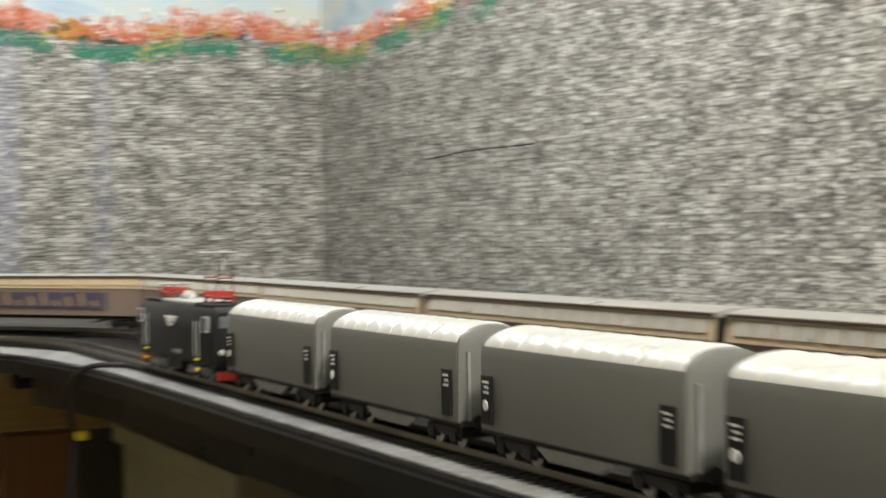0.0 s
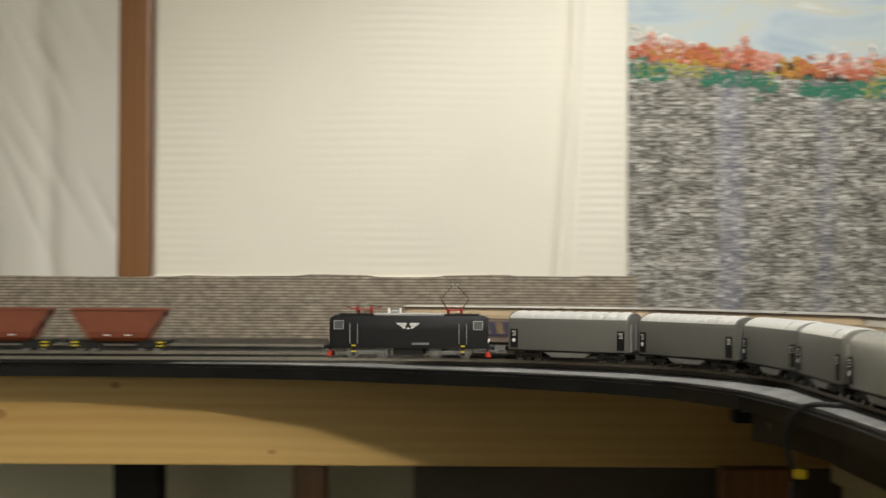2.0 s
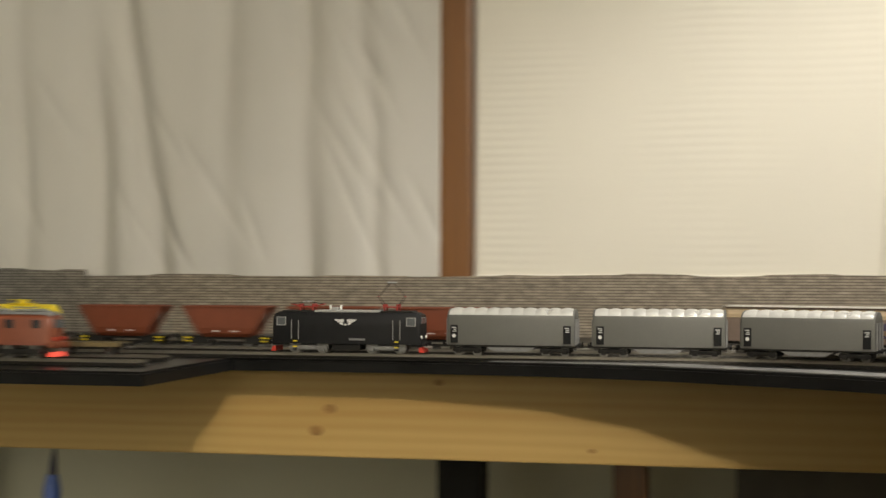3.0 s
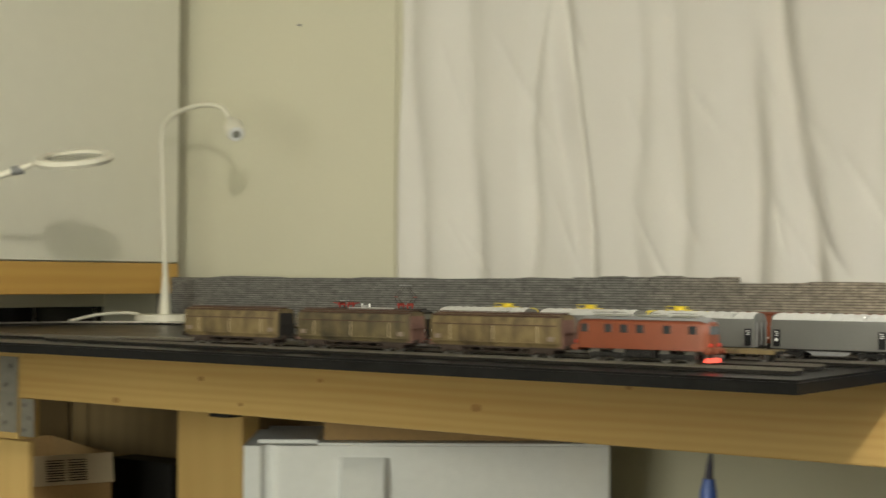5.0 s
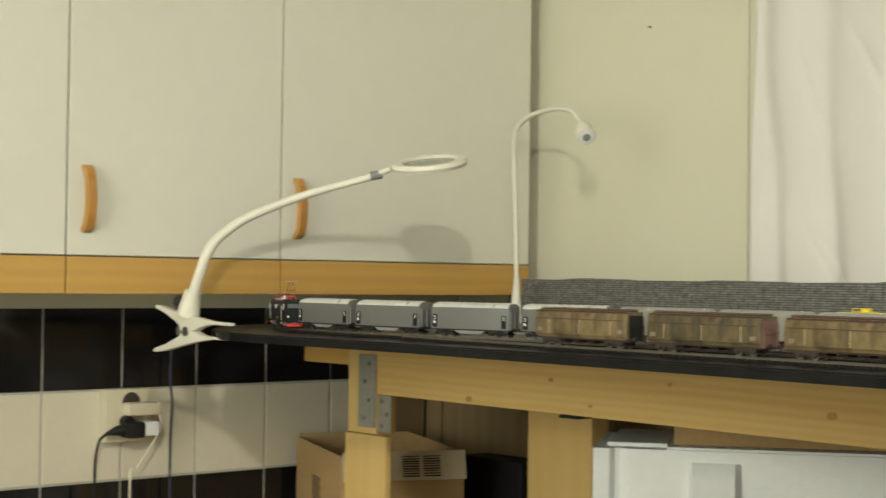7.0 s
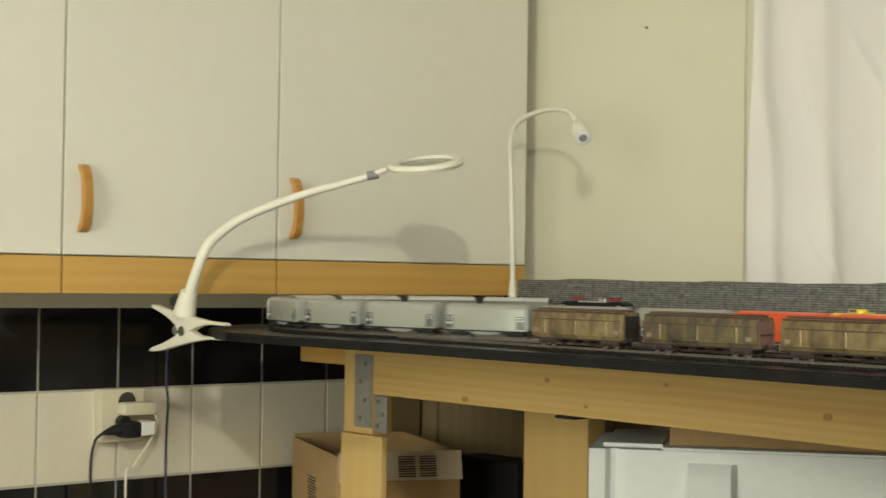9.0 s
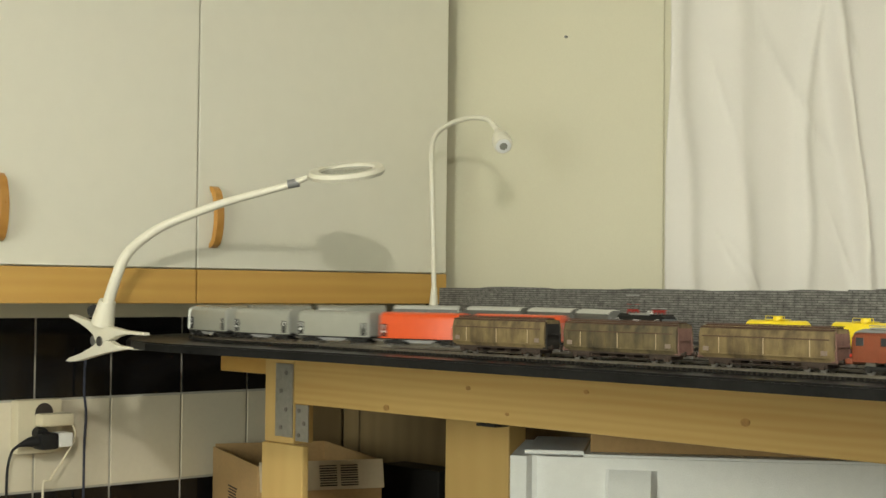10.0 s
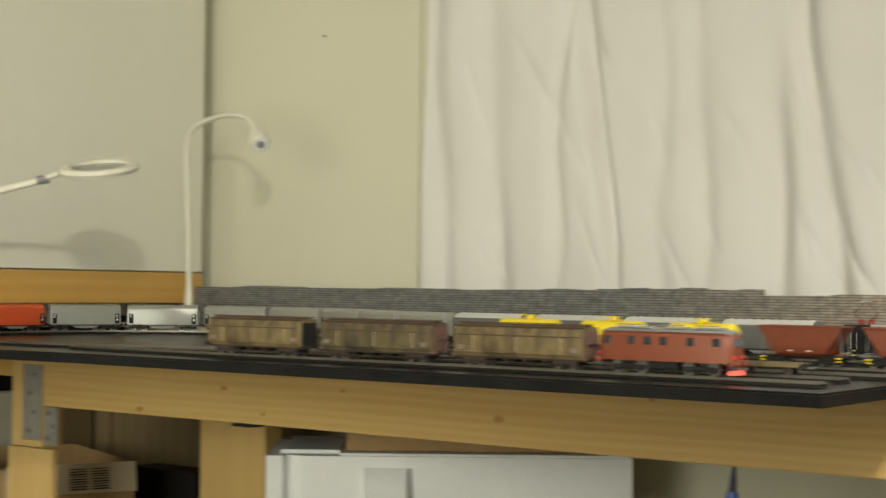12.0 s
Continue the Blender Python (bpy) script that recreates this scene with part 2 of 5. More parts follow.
M = {
    "wall": mat("cream wall paint", (0.62, 0.595, 0.46), 0.8, spread=0.03, scale=3, bump=0.1, fine=350),
    "ceiling": mat("white ceiling paint", (0.78, 0.77, 0.72), 0.85, spread=0.03, scale=3, bump=0.1, fine=300),
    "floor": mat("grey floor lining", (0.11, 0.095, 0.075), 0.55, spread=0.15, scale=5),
    "stone": stone_paper("printed stone wallpaper"),
    "brick": brick_paper("printed brick strip"),
    "sky": painted_sky("painted sky"),
    "blind": mat("cream roller blind cloth", (0.83, 0.79, 0.69), 0.8, spread=0.03, scale=6, bump=0.2, fine=500),
    "curtain": mat("off-white curtain cloth", (0.67, 0.645, 0.60), 0.85, spread=0.04, scale=8, bump=0.25, fine=700),
    "brown_post": wood("dark stained wood", (0.24, 0.098, 0.024), (0.13, 0.050, 0.013), "Z", 10, 0.35),
    "pine": wood("planed pine", (0.60, 0.41, 0.15), (0.50, 0.305, 0.092), "X", 13, 0.5, 7),
    "pine_up": wood("planed pine upright", (0.59, 0.41, 0.155), (0.545, 0.36, 0.13), "Z", 5, 0.5, 6),
    "rail_wood": wood("lacquered oak strip", (0.58, 0.355, 0.095), (0.49, 0.275, 0.065), "Y", 9, 0.35, 5),
    "dull_board": wood("dull brown board", (0.30, 0.215, 0.105), (0.22, 0.155, 0.075), "Z", 6, 0.6, 5),
    "knot": mat("pine knot", (0.36, 0.20, 0.06), 0.65, spread=0.4, scale=120),
    "melamine": mat("white melamine door", (0.72, 0.70, 0.60), 0.45, spread=0.02, scale=3, bump=0.03),
    "handle": wood("varnished handle wood", (0.52, 0.27, 0.065), (0.38, 0.175, 0.035), "Z", 30, 0.3, 6),
    "deck": mat("black painted board", (0.012, 0.012, 0.012), 0.30, spread=0.5, scale=14, bump=0.12, fine=160),
    # grey of the worn edge includes wall light reflected by the gloss board
    "worn_sheen": mat("grey painted board top", (0.20, 0.20, 0.197), 0.36, spread=0.7, scale=70, bump=0.4, fine=200),
    "tile_black": mat("glossy black wall tile", (0.008, 0.008, 0.009), 0.12, spread=0.3, scale=10, bump=0.02, vary=0.2),
    "tile_white": mat("glossy white wall tile", (0.70, 0.65, 0.52), 0.15, spread=0.03, scale=10, bump=0.02, vary=0.03),
    "grout": mat("grey grout", (0.46, 0.44, 0.38), 0.9, scale=60),
    "rail": mat("dull nickel silver rail", (0.24, 0.22, 0.19), 0.42, 0.9, spread=0.2, scale=90),
    "sleeper": mat("dark brown plastic sleeper", (0.020, 0.018, 0.015), 0.7, scale=200),
    # one hood paint in two tones: overhead light on roofs, shade on sides
    "silver_lit": mat("bright silver hood roof", (0.62, 0.62, 0.60), 0.30, 0.35, spread=0.03, scale=60, bump=0.015),
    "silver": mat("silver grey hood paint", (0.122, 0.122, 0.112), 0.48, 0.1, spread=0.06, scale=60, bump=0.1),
    "palegrey": mat("pale grey hood paint", (0.285, 0.285, 0.25), 0.24, 0.1, spread=0.06, scale=60, bump=0.1),
    "redhood": mat("bright red hood paint", (0.58, 0.075, 0.015), 0.33, spread=0.08, scale=60, bump=0.1),
    "black": mat("black paint", (0.009, 0.009, 0.010), 0.6, spread=0.3, scale=120),
    "undergrey": mat("grey bogie plastic", (0.20, 0.20, 0.20), 0.5, spread=0.2, scale=200),
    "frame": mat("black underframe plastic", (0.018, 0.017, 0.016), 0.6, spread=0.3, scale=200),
    "rustframe": mat("weathered rusty underframe", (0.030, 0.018, 0.012), 0.75, spread=0.5, scale=120),
    "wheel": mat("worn steel wheel", (0.26, 0.25, 0.24), 0.4, 0.9, spread=0.2, scale=200),
    "white": mat("white paint", (0.78, 0.78, 0.76), 0.5, spread=0.05, scale=60),
    "pantored": mat("dull red pantograph paint", (0.32, 0.024, 0.017), 0.5, spread=0.1, scale=120),
    "olive": mat("olive brown painted cabinet", (0.30, 0.265, 0.16), 0.5, spread=0.1, scale=8),
    "red": mat("red paint", (0.60, 0.035, 0.018), 0.45, spread=0.1, scale=120),
    "roofgrey": mat("light grey roof paint", (0.36, 0.36, 0.35), 0.45, spread=0.1, scale=90),
    "yellow": mat("yellow paint", (0.80, 0.62, 0.02), 0.4, spread=0.06, scale=120),
    "glass": mat("dark cab glass", (0.03, 0.035, 0.04), 0.08, spread=0.1, scale=100, bump=0),
    "pane": mat("pale cab window", (0.11, 0.12, 0.125), 0.15, spread=0.2, scale=200, bump=0),
    "orange": mat("red-orange locomotive paint", (0.20, 0.052, 0.022), 0.48, spread=0.1, scale=80),
    "hopper": mat("brown red hopper paint", (0.18, 0.044, 0.017), 0.5, spread=0.18, scale=60),
    "rusttan": weathered("weathered tan wagon paint", (0.190, 0.138, 0.060), (0.055, 0.037, 0.017), 0.48),
    "rustdark": weathered("weathered dark tan wagon paint", (0.135, 0.103, 0.046), (0.040, 0.030, 0.016), 0.51),
    "rustroof": mat("rust brown roof hatch", (0.06, 0.030, 0.018), 0.8, spread=0.4, scale=60),
    "pinkrust": mat("faded red end frame", (0.15, 0.078, 0.06), 0.75, spread=0.4, scale=90),
    "beige": mat("beige wagon side paint", (0.44, 0.34, 0.22), 0.5, spread=0.08, scale=50),
    "brownside": mat("dull brown sliding wall", (0.20, 0.15, 0.12), 0.5, spread=0.15, scale=50),
    "ochre": mat("ochre lettering paint", (0.38, 0.25, 0.08), 0.5, scale=90),
    "navy": mat("dark blue panel paint", (0.055, 0.05, 0.09), 0.5, scale=90),
    "silverroof": mat("bare metal wagon roof", (0.55, 0.53, 0.50), 0.3, 0.6, spread=0.1, scale=60),
    "steel": mat("galvanised steel", (0.42, 0.42, 0.40), 0.4, 0.85, spread=0.25, scale=90),
    "lampwhite": mat("white lamp plastic", (0.72, 0.69, 0.58), 0.35, spread=0.03, scale=30, bump=0.02),
    "lensglass": mat("magnifier lens", (0.55, 0.56, 0.50), 0.06, spread=0.02, scale=30, bump=0),
    "foam": mat("white foam plastic", (0.88, 0.89, 0.885), 0.75, spread=0.04, scale=60, bump=0.5, fine=420),
    "card": mat("brown corrugated cardboard", (0.42, 0.27, 0.12), 0.8, spread=0.1, scale=14, bump=0.2),
    "card_in": mat("pale cardboard flap", (0.55, 0.46, 0.32), 0.8, spread=0.06, scale=14),
    "ink": mat("dark printing ink", (0.05, 0.04, 0.035), 0.7, scale=90),
    "outlet": mat("cream socket plastic", (0.66, 0.60, 0.44), 0.35, spread=0.04, scale=60, bump=0.02),
    "cable": mat("black rubber cable", (0.015, 0.015, 0.016), 0.5, scale=200),
    "bluecable": mat("dark blue cable", (0.03, 0.035, 0.06), 0.5, scale=200),
    "blueplastic": mat("blue plastic bottle", (0.09, 0.17, 0.55), 0.3, scale=90),
    "leaf_red": mat("brick red paint dab", (0.50, 0.15, 0.08), 0.6, scale=120),
    "leaf_pink": mat("pink paint dab", (0.62, 0.33, 0.26), 0.6, scale=120),
    "leaf_dark": mat("dark maroon paint dab", (0.07, 0.045, 0.035), 0.6, scale=120),
    "leaf_orange": mat("orange paint dab", (0.52, 0.27, 0.06), 0.6, scale=120),
    "leaf_white": mat("white paint dab", (0.74, 0.70, 0.66), 0.6, scale=120),
    "leaf_green": mat("green paint dab", (0.03, 0.18, 0.11), 0.6, scale=120),
    "leaf_lime": mat("yellow green paint dab", (0.40, 0.38, 0.06), 0.6, scale=120),
}
glow = bpy.data.materials.new("lit red tail lamp")
glow.use_nodes = True
gb = glow.node_tree.nodes["Principled BSDF"]
gb.inputs["Base Color"].default_value = (0.8, 0.08, 0.05, 1)
gb.inputs["Emission Color"].default_value = (1.0, 0.12, 0.08, 1)
gb.inputs["Emission Strength"].default_value = 1.2
M["taillight"] = glow
for key, level in (("deck", 0.12), ("black", 0.22), ("frame", 0.18), ("cable", 0.25), ("sleeper", 0.15), ("ink", 0.2)):
    nodes_of(M[key])[2].inputs["Specular IOR Level"].default_value = level
lens = nodes_of(M["lensglass"])[2]
lens.inputs["Transmission Weight"].default_value = 0.85
lens.inputs["IOR"].default_value = 1.3


# ---- mesh helpers ----
def box(bm, x0, x1, y0, y1, z0, z1, bevel=0.0):
    r = bmesh.ops.create_cube(bm, size=1, matrix=Matrix.Translation(((x0 + x1) / 2, (y0 + y1) / 2, (z0 + z1) / 2)) @ Matrix.Diagonal((abs(x1 - x0), abs(y1 - y0), abs(z1 - z0), 1)))
    if bevel:
        es = list({e for v in r["verts"] for e in v.link_edges})
        bmesh.ops.bevel(bm, geom=es, offset=bevel, segments=2, profile=0.6, affect="EDGES", clamp_overlap=True)
    return bm


def rod(bm, p, q, r, n=8, r2=None):
    p, q = Vector(p), Vector(q)
    d = q - p
    m = Matrix.Translation((p + q) / 2) @ d.to_track_quat("Z", "Y").to_matrix().to_4x4()
    bmesh.ops.create_cone(bm, cap_ends=True, segments=n, radius1=r, radius2=r if r2 is None else r2, depth=d.length, matrix=m)
    return bm


def loft(bm, stations):
    """Joins closed profiles, each a list of points in space, into one solid."""
    rings = [[bm.verts.new(p) for p in st] for st in stations]
    k = len(rings[0])
    for a, b in zip(rings, rings[1:]):
        for i in range(k):
            bm.faces.new((a[i], a[(i + 1) % k], b[(i + 1) % k], b[i]))
    bm.faces.new(rings[0][::-1])
    bm.faces.new(rings[-1])
    bmesh.ops.recalc_face_normals(bm, faces=bm.faces)
    return bm


def tube(bm, pts, r, n=10):
    """A round tube along points; r is one radius or one per point."""
    pts = [Vector(p) for p in pts]
    rs = r if isinstance(r, (list, tuple)) else [r] * len(pts)
    rings = []
    side = None
    for i, p in enumerate(pts):
        d = (pts[min(i + 1, len(pts) - 1)] - pts[max(i - 1, 0)]).normalized()
        if side is None:
            side = d.orthogonal().normalized()
        side = (side - d * side.dot(d)).normalized()
        up = d.cross(side)
        rings.append([tuple(p + rs[i] * (math.cos(a) * side + math.sin(a) * up)) for a in (2 * math.pi * k / n for k in range(n))])
    return loft(bm, rings)


def smooth_line(pts, steps=8):
    """Catmull-Rom line through points."""
    P = [Vector(p) for p in pts]
    P = [2 * P[0] - P[1]] + P + [2 * P[-1] - P[-2]]
    out = []
    for a, b, c, d in zip(P, P[1:], P[2:], P[3:]):
        for i in range(steps):
            t = i / steps
            out.append(0.5 * (2 * b + (c - a) * t + (2 * a - 5 * b + 4 * c - d) * t * t + (3 * b - a - 3 * c + d) * t ** 3))
    out.append(P[-2])
    return out


def part(name, bm, material, parent=None, label="", smooth=False):
    me = bpy.data.meshes.new(name)
    bm.to_mesh(me)
    bm.free()
    me.materials.append(M[material] if isinstance(material, str) else material)
    if smooth:
        me.polygons.foreach_set("use_smooth", [True] * len(me.polygons))
        me.set_sharp_from_angle(angle=radians(38))
    ob = new(name, me)
    if parent is not None:
        ob.parent = parent
    if label:
        tagged(ob, label)
    return ob


def again(ob, parent, m):
    """Another piece on the same mesh."""
    o = new(ob.name.split(".")[0], ob.data)
    o.parent = parent
    o.matrix_basis = m
    return o


def bx(*a, bevel=0.0):
    return box(bmesh.new(), *a, bevel=bevel)


def thing(name, label, category, group="", kind=""):
    return tagged(new(name), label, category, group, kind)


RAIL_Z, DECK_Z = 1.212, 1.2054

# ---- room shell ----
XL, XR, YB, YF, ZC = -2.70, 0.93, 2.33, -2.2, 2.46
XCAB = -2.41


def room():
    part_kind = "structure"
    tagged(part("floor", bx(XL - 0.1, XR + 0.1, YF - 0.1, YB + 0.1, -0.06, 0), "floor"), "dull grey-brown floor of the hobby room", "floor", kind=part_kind)
    tagged(part("ceiling", bx(XL - 0.1, XR + 0.1, YF - 0.1, YB + 0.1, ZC, ZC + 0.08), "ceiling"), "plain white painted ceiling", "ceiling", kind=part_kind)
    tagged(part("wall_north", bx(XL - 0.1, XR + 0.1, YB, YB + 0.1, 0, ZC), "wall"), "cream painted wall behind the railway", "wall", kind=part_kind)
    tagged(part("wall_east", bx(XR, XR + 0.1, YF, YB, 0, ZC), "wall"), "painted wall covered with stone wallpaper", "wall", kind=part_kind)
    tagged(part("wall_south", bx(XL - 0.1, XR + 0.1, YF - 0.1, YF, 0, ZC), "wall"), "plain painted wall closing the room", "wall", kind=part_kind)
    west = tagged(part("wall_west", bx(XL - 0.1, XL, YF, YB, 0, ZC), "wall"), "kitchen wall with black and white tile rows", "wall", kind=part_kind)
    # ceiling lamps that carry the room's light
    for x, y in ((0.20, -0.30),):
        lamp = tagged(part("ceiling_lamp", bmesh.new(), "lampwhite"), "round white ceiling lamp", "ceiling lamp", "ceiling lamps")
        bm = bmesh.new()
        rod(bm, (x, y, ZC - 0.04), (x, y, ZC), 0.05, 24)
        bm.to_mesh(lamp.data)
        bm.free()
    # wall mount added behind the kitchen fill light, out of view
    lamp = thing("spot_lamp", "added unseen wall mount of the kitchen fill light", "spot lamp")
    part("wall_arm", rod(bmesh.new(), (-0.90, YF, 1.52), (-0.90, -2.06, 1.52), 0.012, 12), "lampwhite", lamp)
    part("wall_plate", rod(bmesh.new(), (-0.90, YF, 1.52), (-0.90, YF + 0.02, 1.52), 0.05, 20), "lampwhite", lamp)
    # pendant body added for the unseen light over the corner
    pendant = thing("pendant_lamp", "added unseen white pendant for the corner fill light", "pendant lamp")
    part("cord", rod(bmesh.new(), (0.20, 1.40, 2.20), (0.20, 1.40, ZC), 0.003, 8), "lampwhite", pendant)
    part("shade", rod(bmesh.new(), (0.20, 1.40, 2.16), (0.20, 1.40, 2.20), 0.07, 24, 0.02), "lampwhite", pendant, smooth=True)
    # wallpaper sheets: back wall from the blind to the corner, and the side wall
    bm = bmesh.new()
    wallpaper_sheet(bm, "back")
    tagged(part("wallpaper", bm, "stone"), "grey printed stone wallpaper on the back wall", "wallpaper", kind=part_kind)
    bm = bmesh.new()
    wallpaper_sheet(bm, "side")
    tagged(part("wallpaper", bm, "stone"), "grey printed stone wallpaper on the side wall", "wallpaper", kind=part_kind)
    seam = tube(bmesh.new(), smooth_line([(XR - 0.0075, 1.92, 1.404), (XR - 0.0075, 1.80, 1.409), (XR - 0.0075, 1.615, 1.408)]), 0.0006, 5)
    tagged(part("paper_seam", seam, "ink"), "dark open seam in the stone wallpaper", "wallpaper seam", kind=part_kind)
    tagged(part("mural", bx(0.262, XR, YB - 0.003, YB - 0.0005, 1.50, ZC), "sky"), "hand-painted cloudy blue sky above the wallpaper", "mural", kind=part_kind)
    tagged(part("mural", bx(XR - 0.003, XR - 0.0005, YF, YB - 0.004, 1.50, ZC), "sky"), "hand-painted pale blue sky on the side wall", "mural", kind=part_kind)
    return west


BORDER_BACK = ((0.262, 1.619), (0.364, 1.610), (0.451, 1.600), (0.514, 1.591), (0.614, 1.583), (0.67, 1.600), (0.783, 1.603), (0.93, 1.599))
BORDER_SIDE = ((2.33, 1.592), (2.19, 1.574), (2.08, 1.587), (1.909, 1.591), (1.76, 1.599), (1.60, 1.607), (1.0, 1.612), (-1.6, 1.60))


def on_line(pts, u):
    for (a, za), (b, zb) in zip(pts, pts[1:]):
        if min(a, b) <= u <= max(a, b):
            return za + (zb - za) * (u - a) / (b - a)
    return pts[-1][1]


def wallpaper_sheet(bm, which):
    pts = BORDER_BACK if which == "back" else BORDER_SIDE
    lo, hi = (0.262, 0.926) if which == "back" else (YF, YB - 0.006)
    n = 60
    rows = []
    for i in range(n + 1):
        u = lo + (hi - lo) * i / n
        top = on_line(pts, u) + 0.012 + 0.006 * noise.noise((u * 30, 0, 0))
        for d in (0.007, 0.004):
            for z in (1.185, top):
                rows.append((u, YB - d, z) if which == "back" else (XR - d, u, z))
    vs = [bm.verts.new(p) for p in rows]
    for i in range(n):
        a, b = 4 * i, 4 * i + 4
        bm.faces.new((vs[a], vs[b], vs[b + 1], vs[a + 1]))
        bm.faces.new((vs[a + 1], vs[b + 1], vs[b + 3], vs[a + 3]))
    bmesh.ops.recalc_face_normals(bm, faces=bm.faces)


def flower_border():
    """The painted flower hedge along the top of the wallpaper: many short thick brush dabs."""
    rnd = random.Random(5)
    layers = (("leaf_green", 900, -0.004, 0.014, 0.030, -0.12), ("leaf_dark", 150, 0.014, 0.016, 0.020, -0.05), ("leaf_lime", 420, 0.004, 0.016, 0.025, 0.02),
              ("leaf_red", 380, 0.032, 0.017, 0.021, -0.35), ("leaf_orange", 240, 0.028, 0.018, 0.021, 0.0), ("leaf_pink", 330, 0.040, 0.020, 0.020, -0.15), ("leaf_white", 260, 0.046, 0.026, 0.014, -0.05))
    for which, pts, lo, hi in (("back", BORDER_BACK, 0.266, 0.922), ("side", BORDER_SIDE, 1.2, 2.318)):
        owner = tagged(new("painted_flower_border"), "painted border of red, orange and green flowers", "mural border", kind="structure")
        for row, (name, count, up, spread, size, bare) in enumerate(layers):
            bm = bmesh.new()
            for _ in range(count if which == "back" else int(count * 1.3)):
                u = rnd.uniform(lo, hi)
                if noise.noise((u * 13, 3.7 * row, 0)) < bare:
                    continue
                wig = 0.010 * noise.noise((u * 11, 1, up * 9))
                z = on_line(pts, u) + (0.8 if which == "back" else 0.62) * up + wig + rnd.gauss(0, spread * 0.48)
                w, h, a = size * rnd.uniform(0.3, 0.75), size * rnd.uniform(0.5, 1.2), rnd.gauss(0.1, 0.6)
                d = rnd.uniform(0.0077, 0.0090) + (0.0008 if name == "leaf_white" else 0)
                ring = []
                for k in range(6):
                    q = 2 * math.pi * k / 6
                    du, dz = math.cos(q) * w * 0.5, math.sin(q) * h * 0.5
                    uu, zz = u + du * math.cos(a) - dz * math.sin(a), z + du * math.sin(a) + dz * math.cos(a)
                    ring.append((uu, zz))
                back = [bm.verts.new((p, YB - 0.004, q) if which == "back" else (XR - 0.004, p, q)) for p, q in ring]
                tip = bm.verts.new((u, YB - d, z) if which == "back" else (XR - d, u, z))
                for k in range(6):
                    bm.faces.new((back[k], back[(k + 1) % 6], tip))
            bmesh.ops.recalc_face_normals(bm, faces=bm.faces)
            ob = part("paint_dabs", bm, name, owner)
            tagged(ob, kind="stuff")


def cloth(name, x0, x1, y, z0, z1, material, seed):
    """A hanging cloth: flat hem at its edge, uneven soft valleys that wander on their way down, and slanting creases."""
    rnd = random.Random(seed)
    width = x1 - x0
    valleys, x = [], 0.062
    while x < width - 0.03:
        valleys.append((x, rnd.uniform(0.016, 0.042), rnd.uniform(0.3, 1.0), rnd.uniform(-0.05, 0.11), rnd.uniform(0, 50)))
        x += rnd.uniform(0.05, 0.15)
    creases = [(rnd.uniform(0.05, width), rnd.uniform(1.32, 1.75), rnd.uniform(0.25, 0.75), rnd.uniform(0.05, 0.14)) for _ in range(34)]
    nx, nz = 420, 96
    bm = bmesh.new()
    grid = []
    for j in range(nz + 1):
        v = (j / nz) ** 1.35
        z = z0 + (z1 - z0) * v
        row = []
        for i in range(nx + 1):
            u = width * i / nx
            back = 0.0
            for c, w, d, lean, ph in valleys:
                mid = c - lean * (z - z0) + 0.026 * noise.noise((ph, z * 3.2, 0))
                spread = w * (1.1 + 0.35 * noise.noise((ph + 9, z * 2.5, 0)))
                k = (u - mid) / spread
                if abs(k) < 3:
                    back += d * (0.75 + 0.7 * noise.noise((ph + 20, z * 3.0, 0))) * math.exp(-k * k) * (1.0 + 0.3 * math.tanh(1.6 * k))
            for c, zc, slope, ln in creases:
                t = (z - zc) / ln
                if abs(t) < 1:
                    k = (u - c + slope * (z - zc)) / 0.006
                    if abs(k) < 4:
                        back += 0.16 * (1 - t * t) * math.exp(-abs(k)) * (1 if k > 0 else 0.45)
            back += 0.22 * noise.noise((u * 9, z * 2.2, seed))
            row.append(bm.verts.new((x0 + u, y + 0.034 * back, z)))
        grid.append(row)
    for j in range(nz):
        for i in range(nx):
            bm.faces.new((grid[j][i], grid[j][i + 1], grid[j + 1][i + 1], grid[j + 1][i]))
    ob = part(name, bm, material)
    ob.data.polygons.foreach_set("use_smooth", [True] * len(ob.data.polygons))
    ob.modifiers.new("thickness", "SOLIDIFY").thickness = 0.0012
    return ob


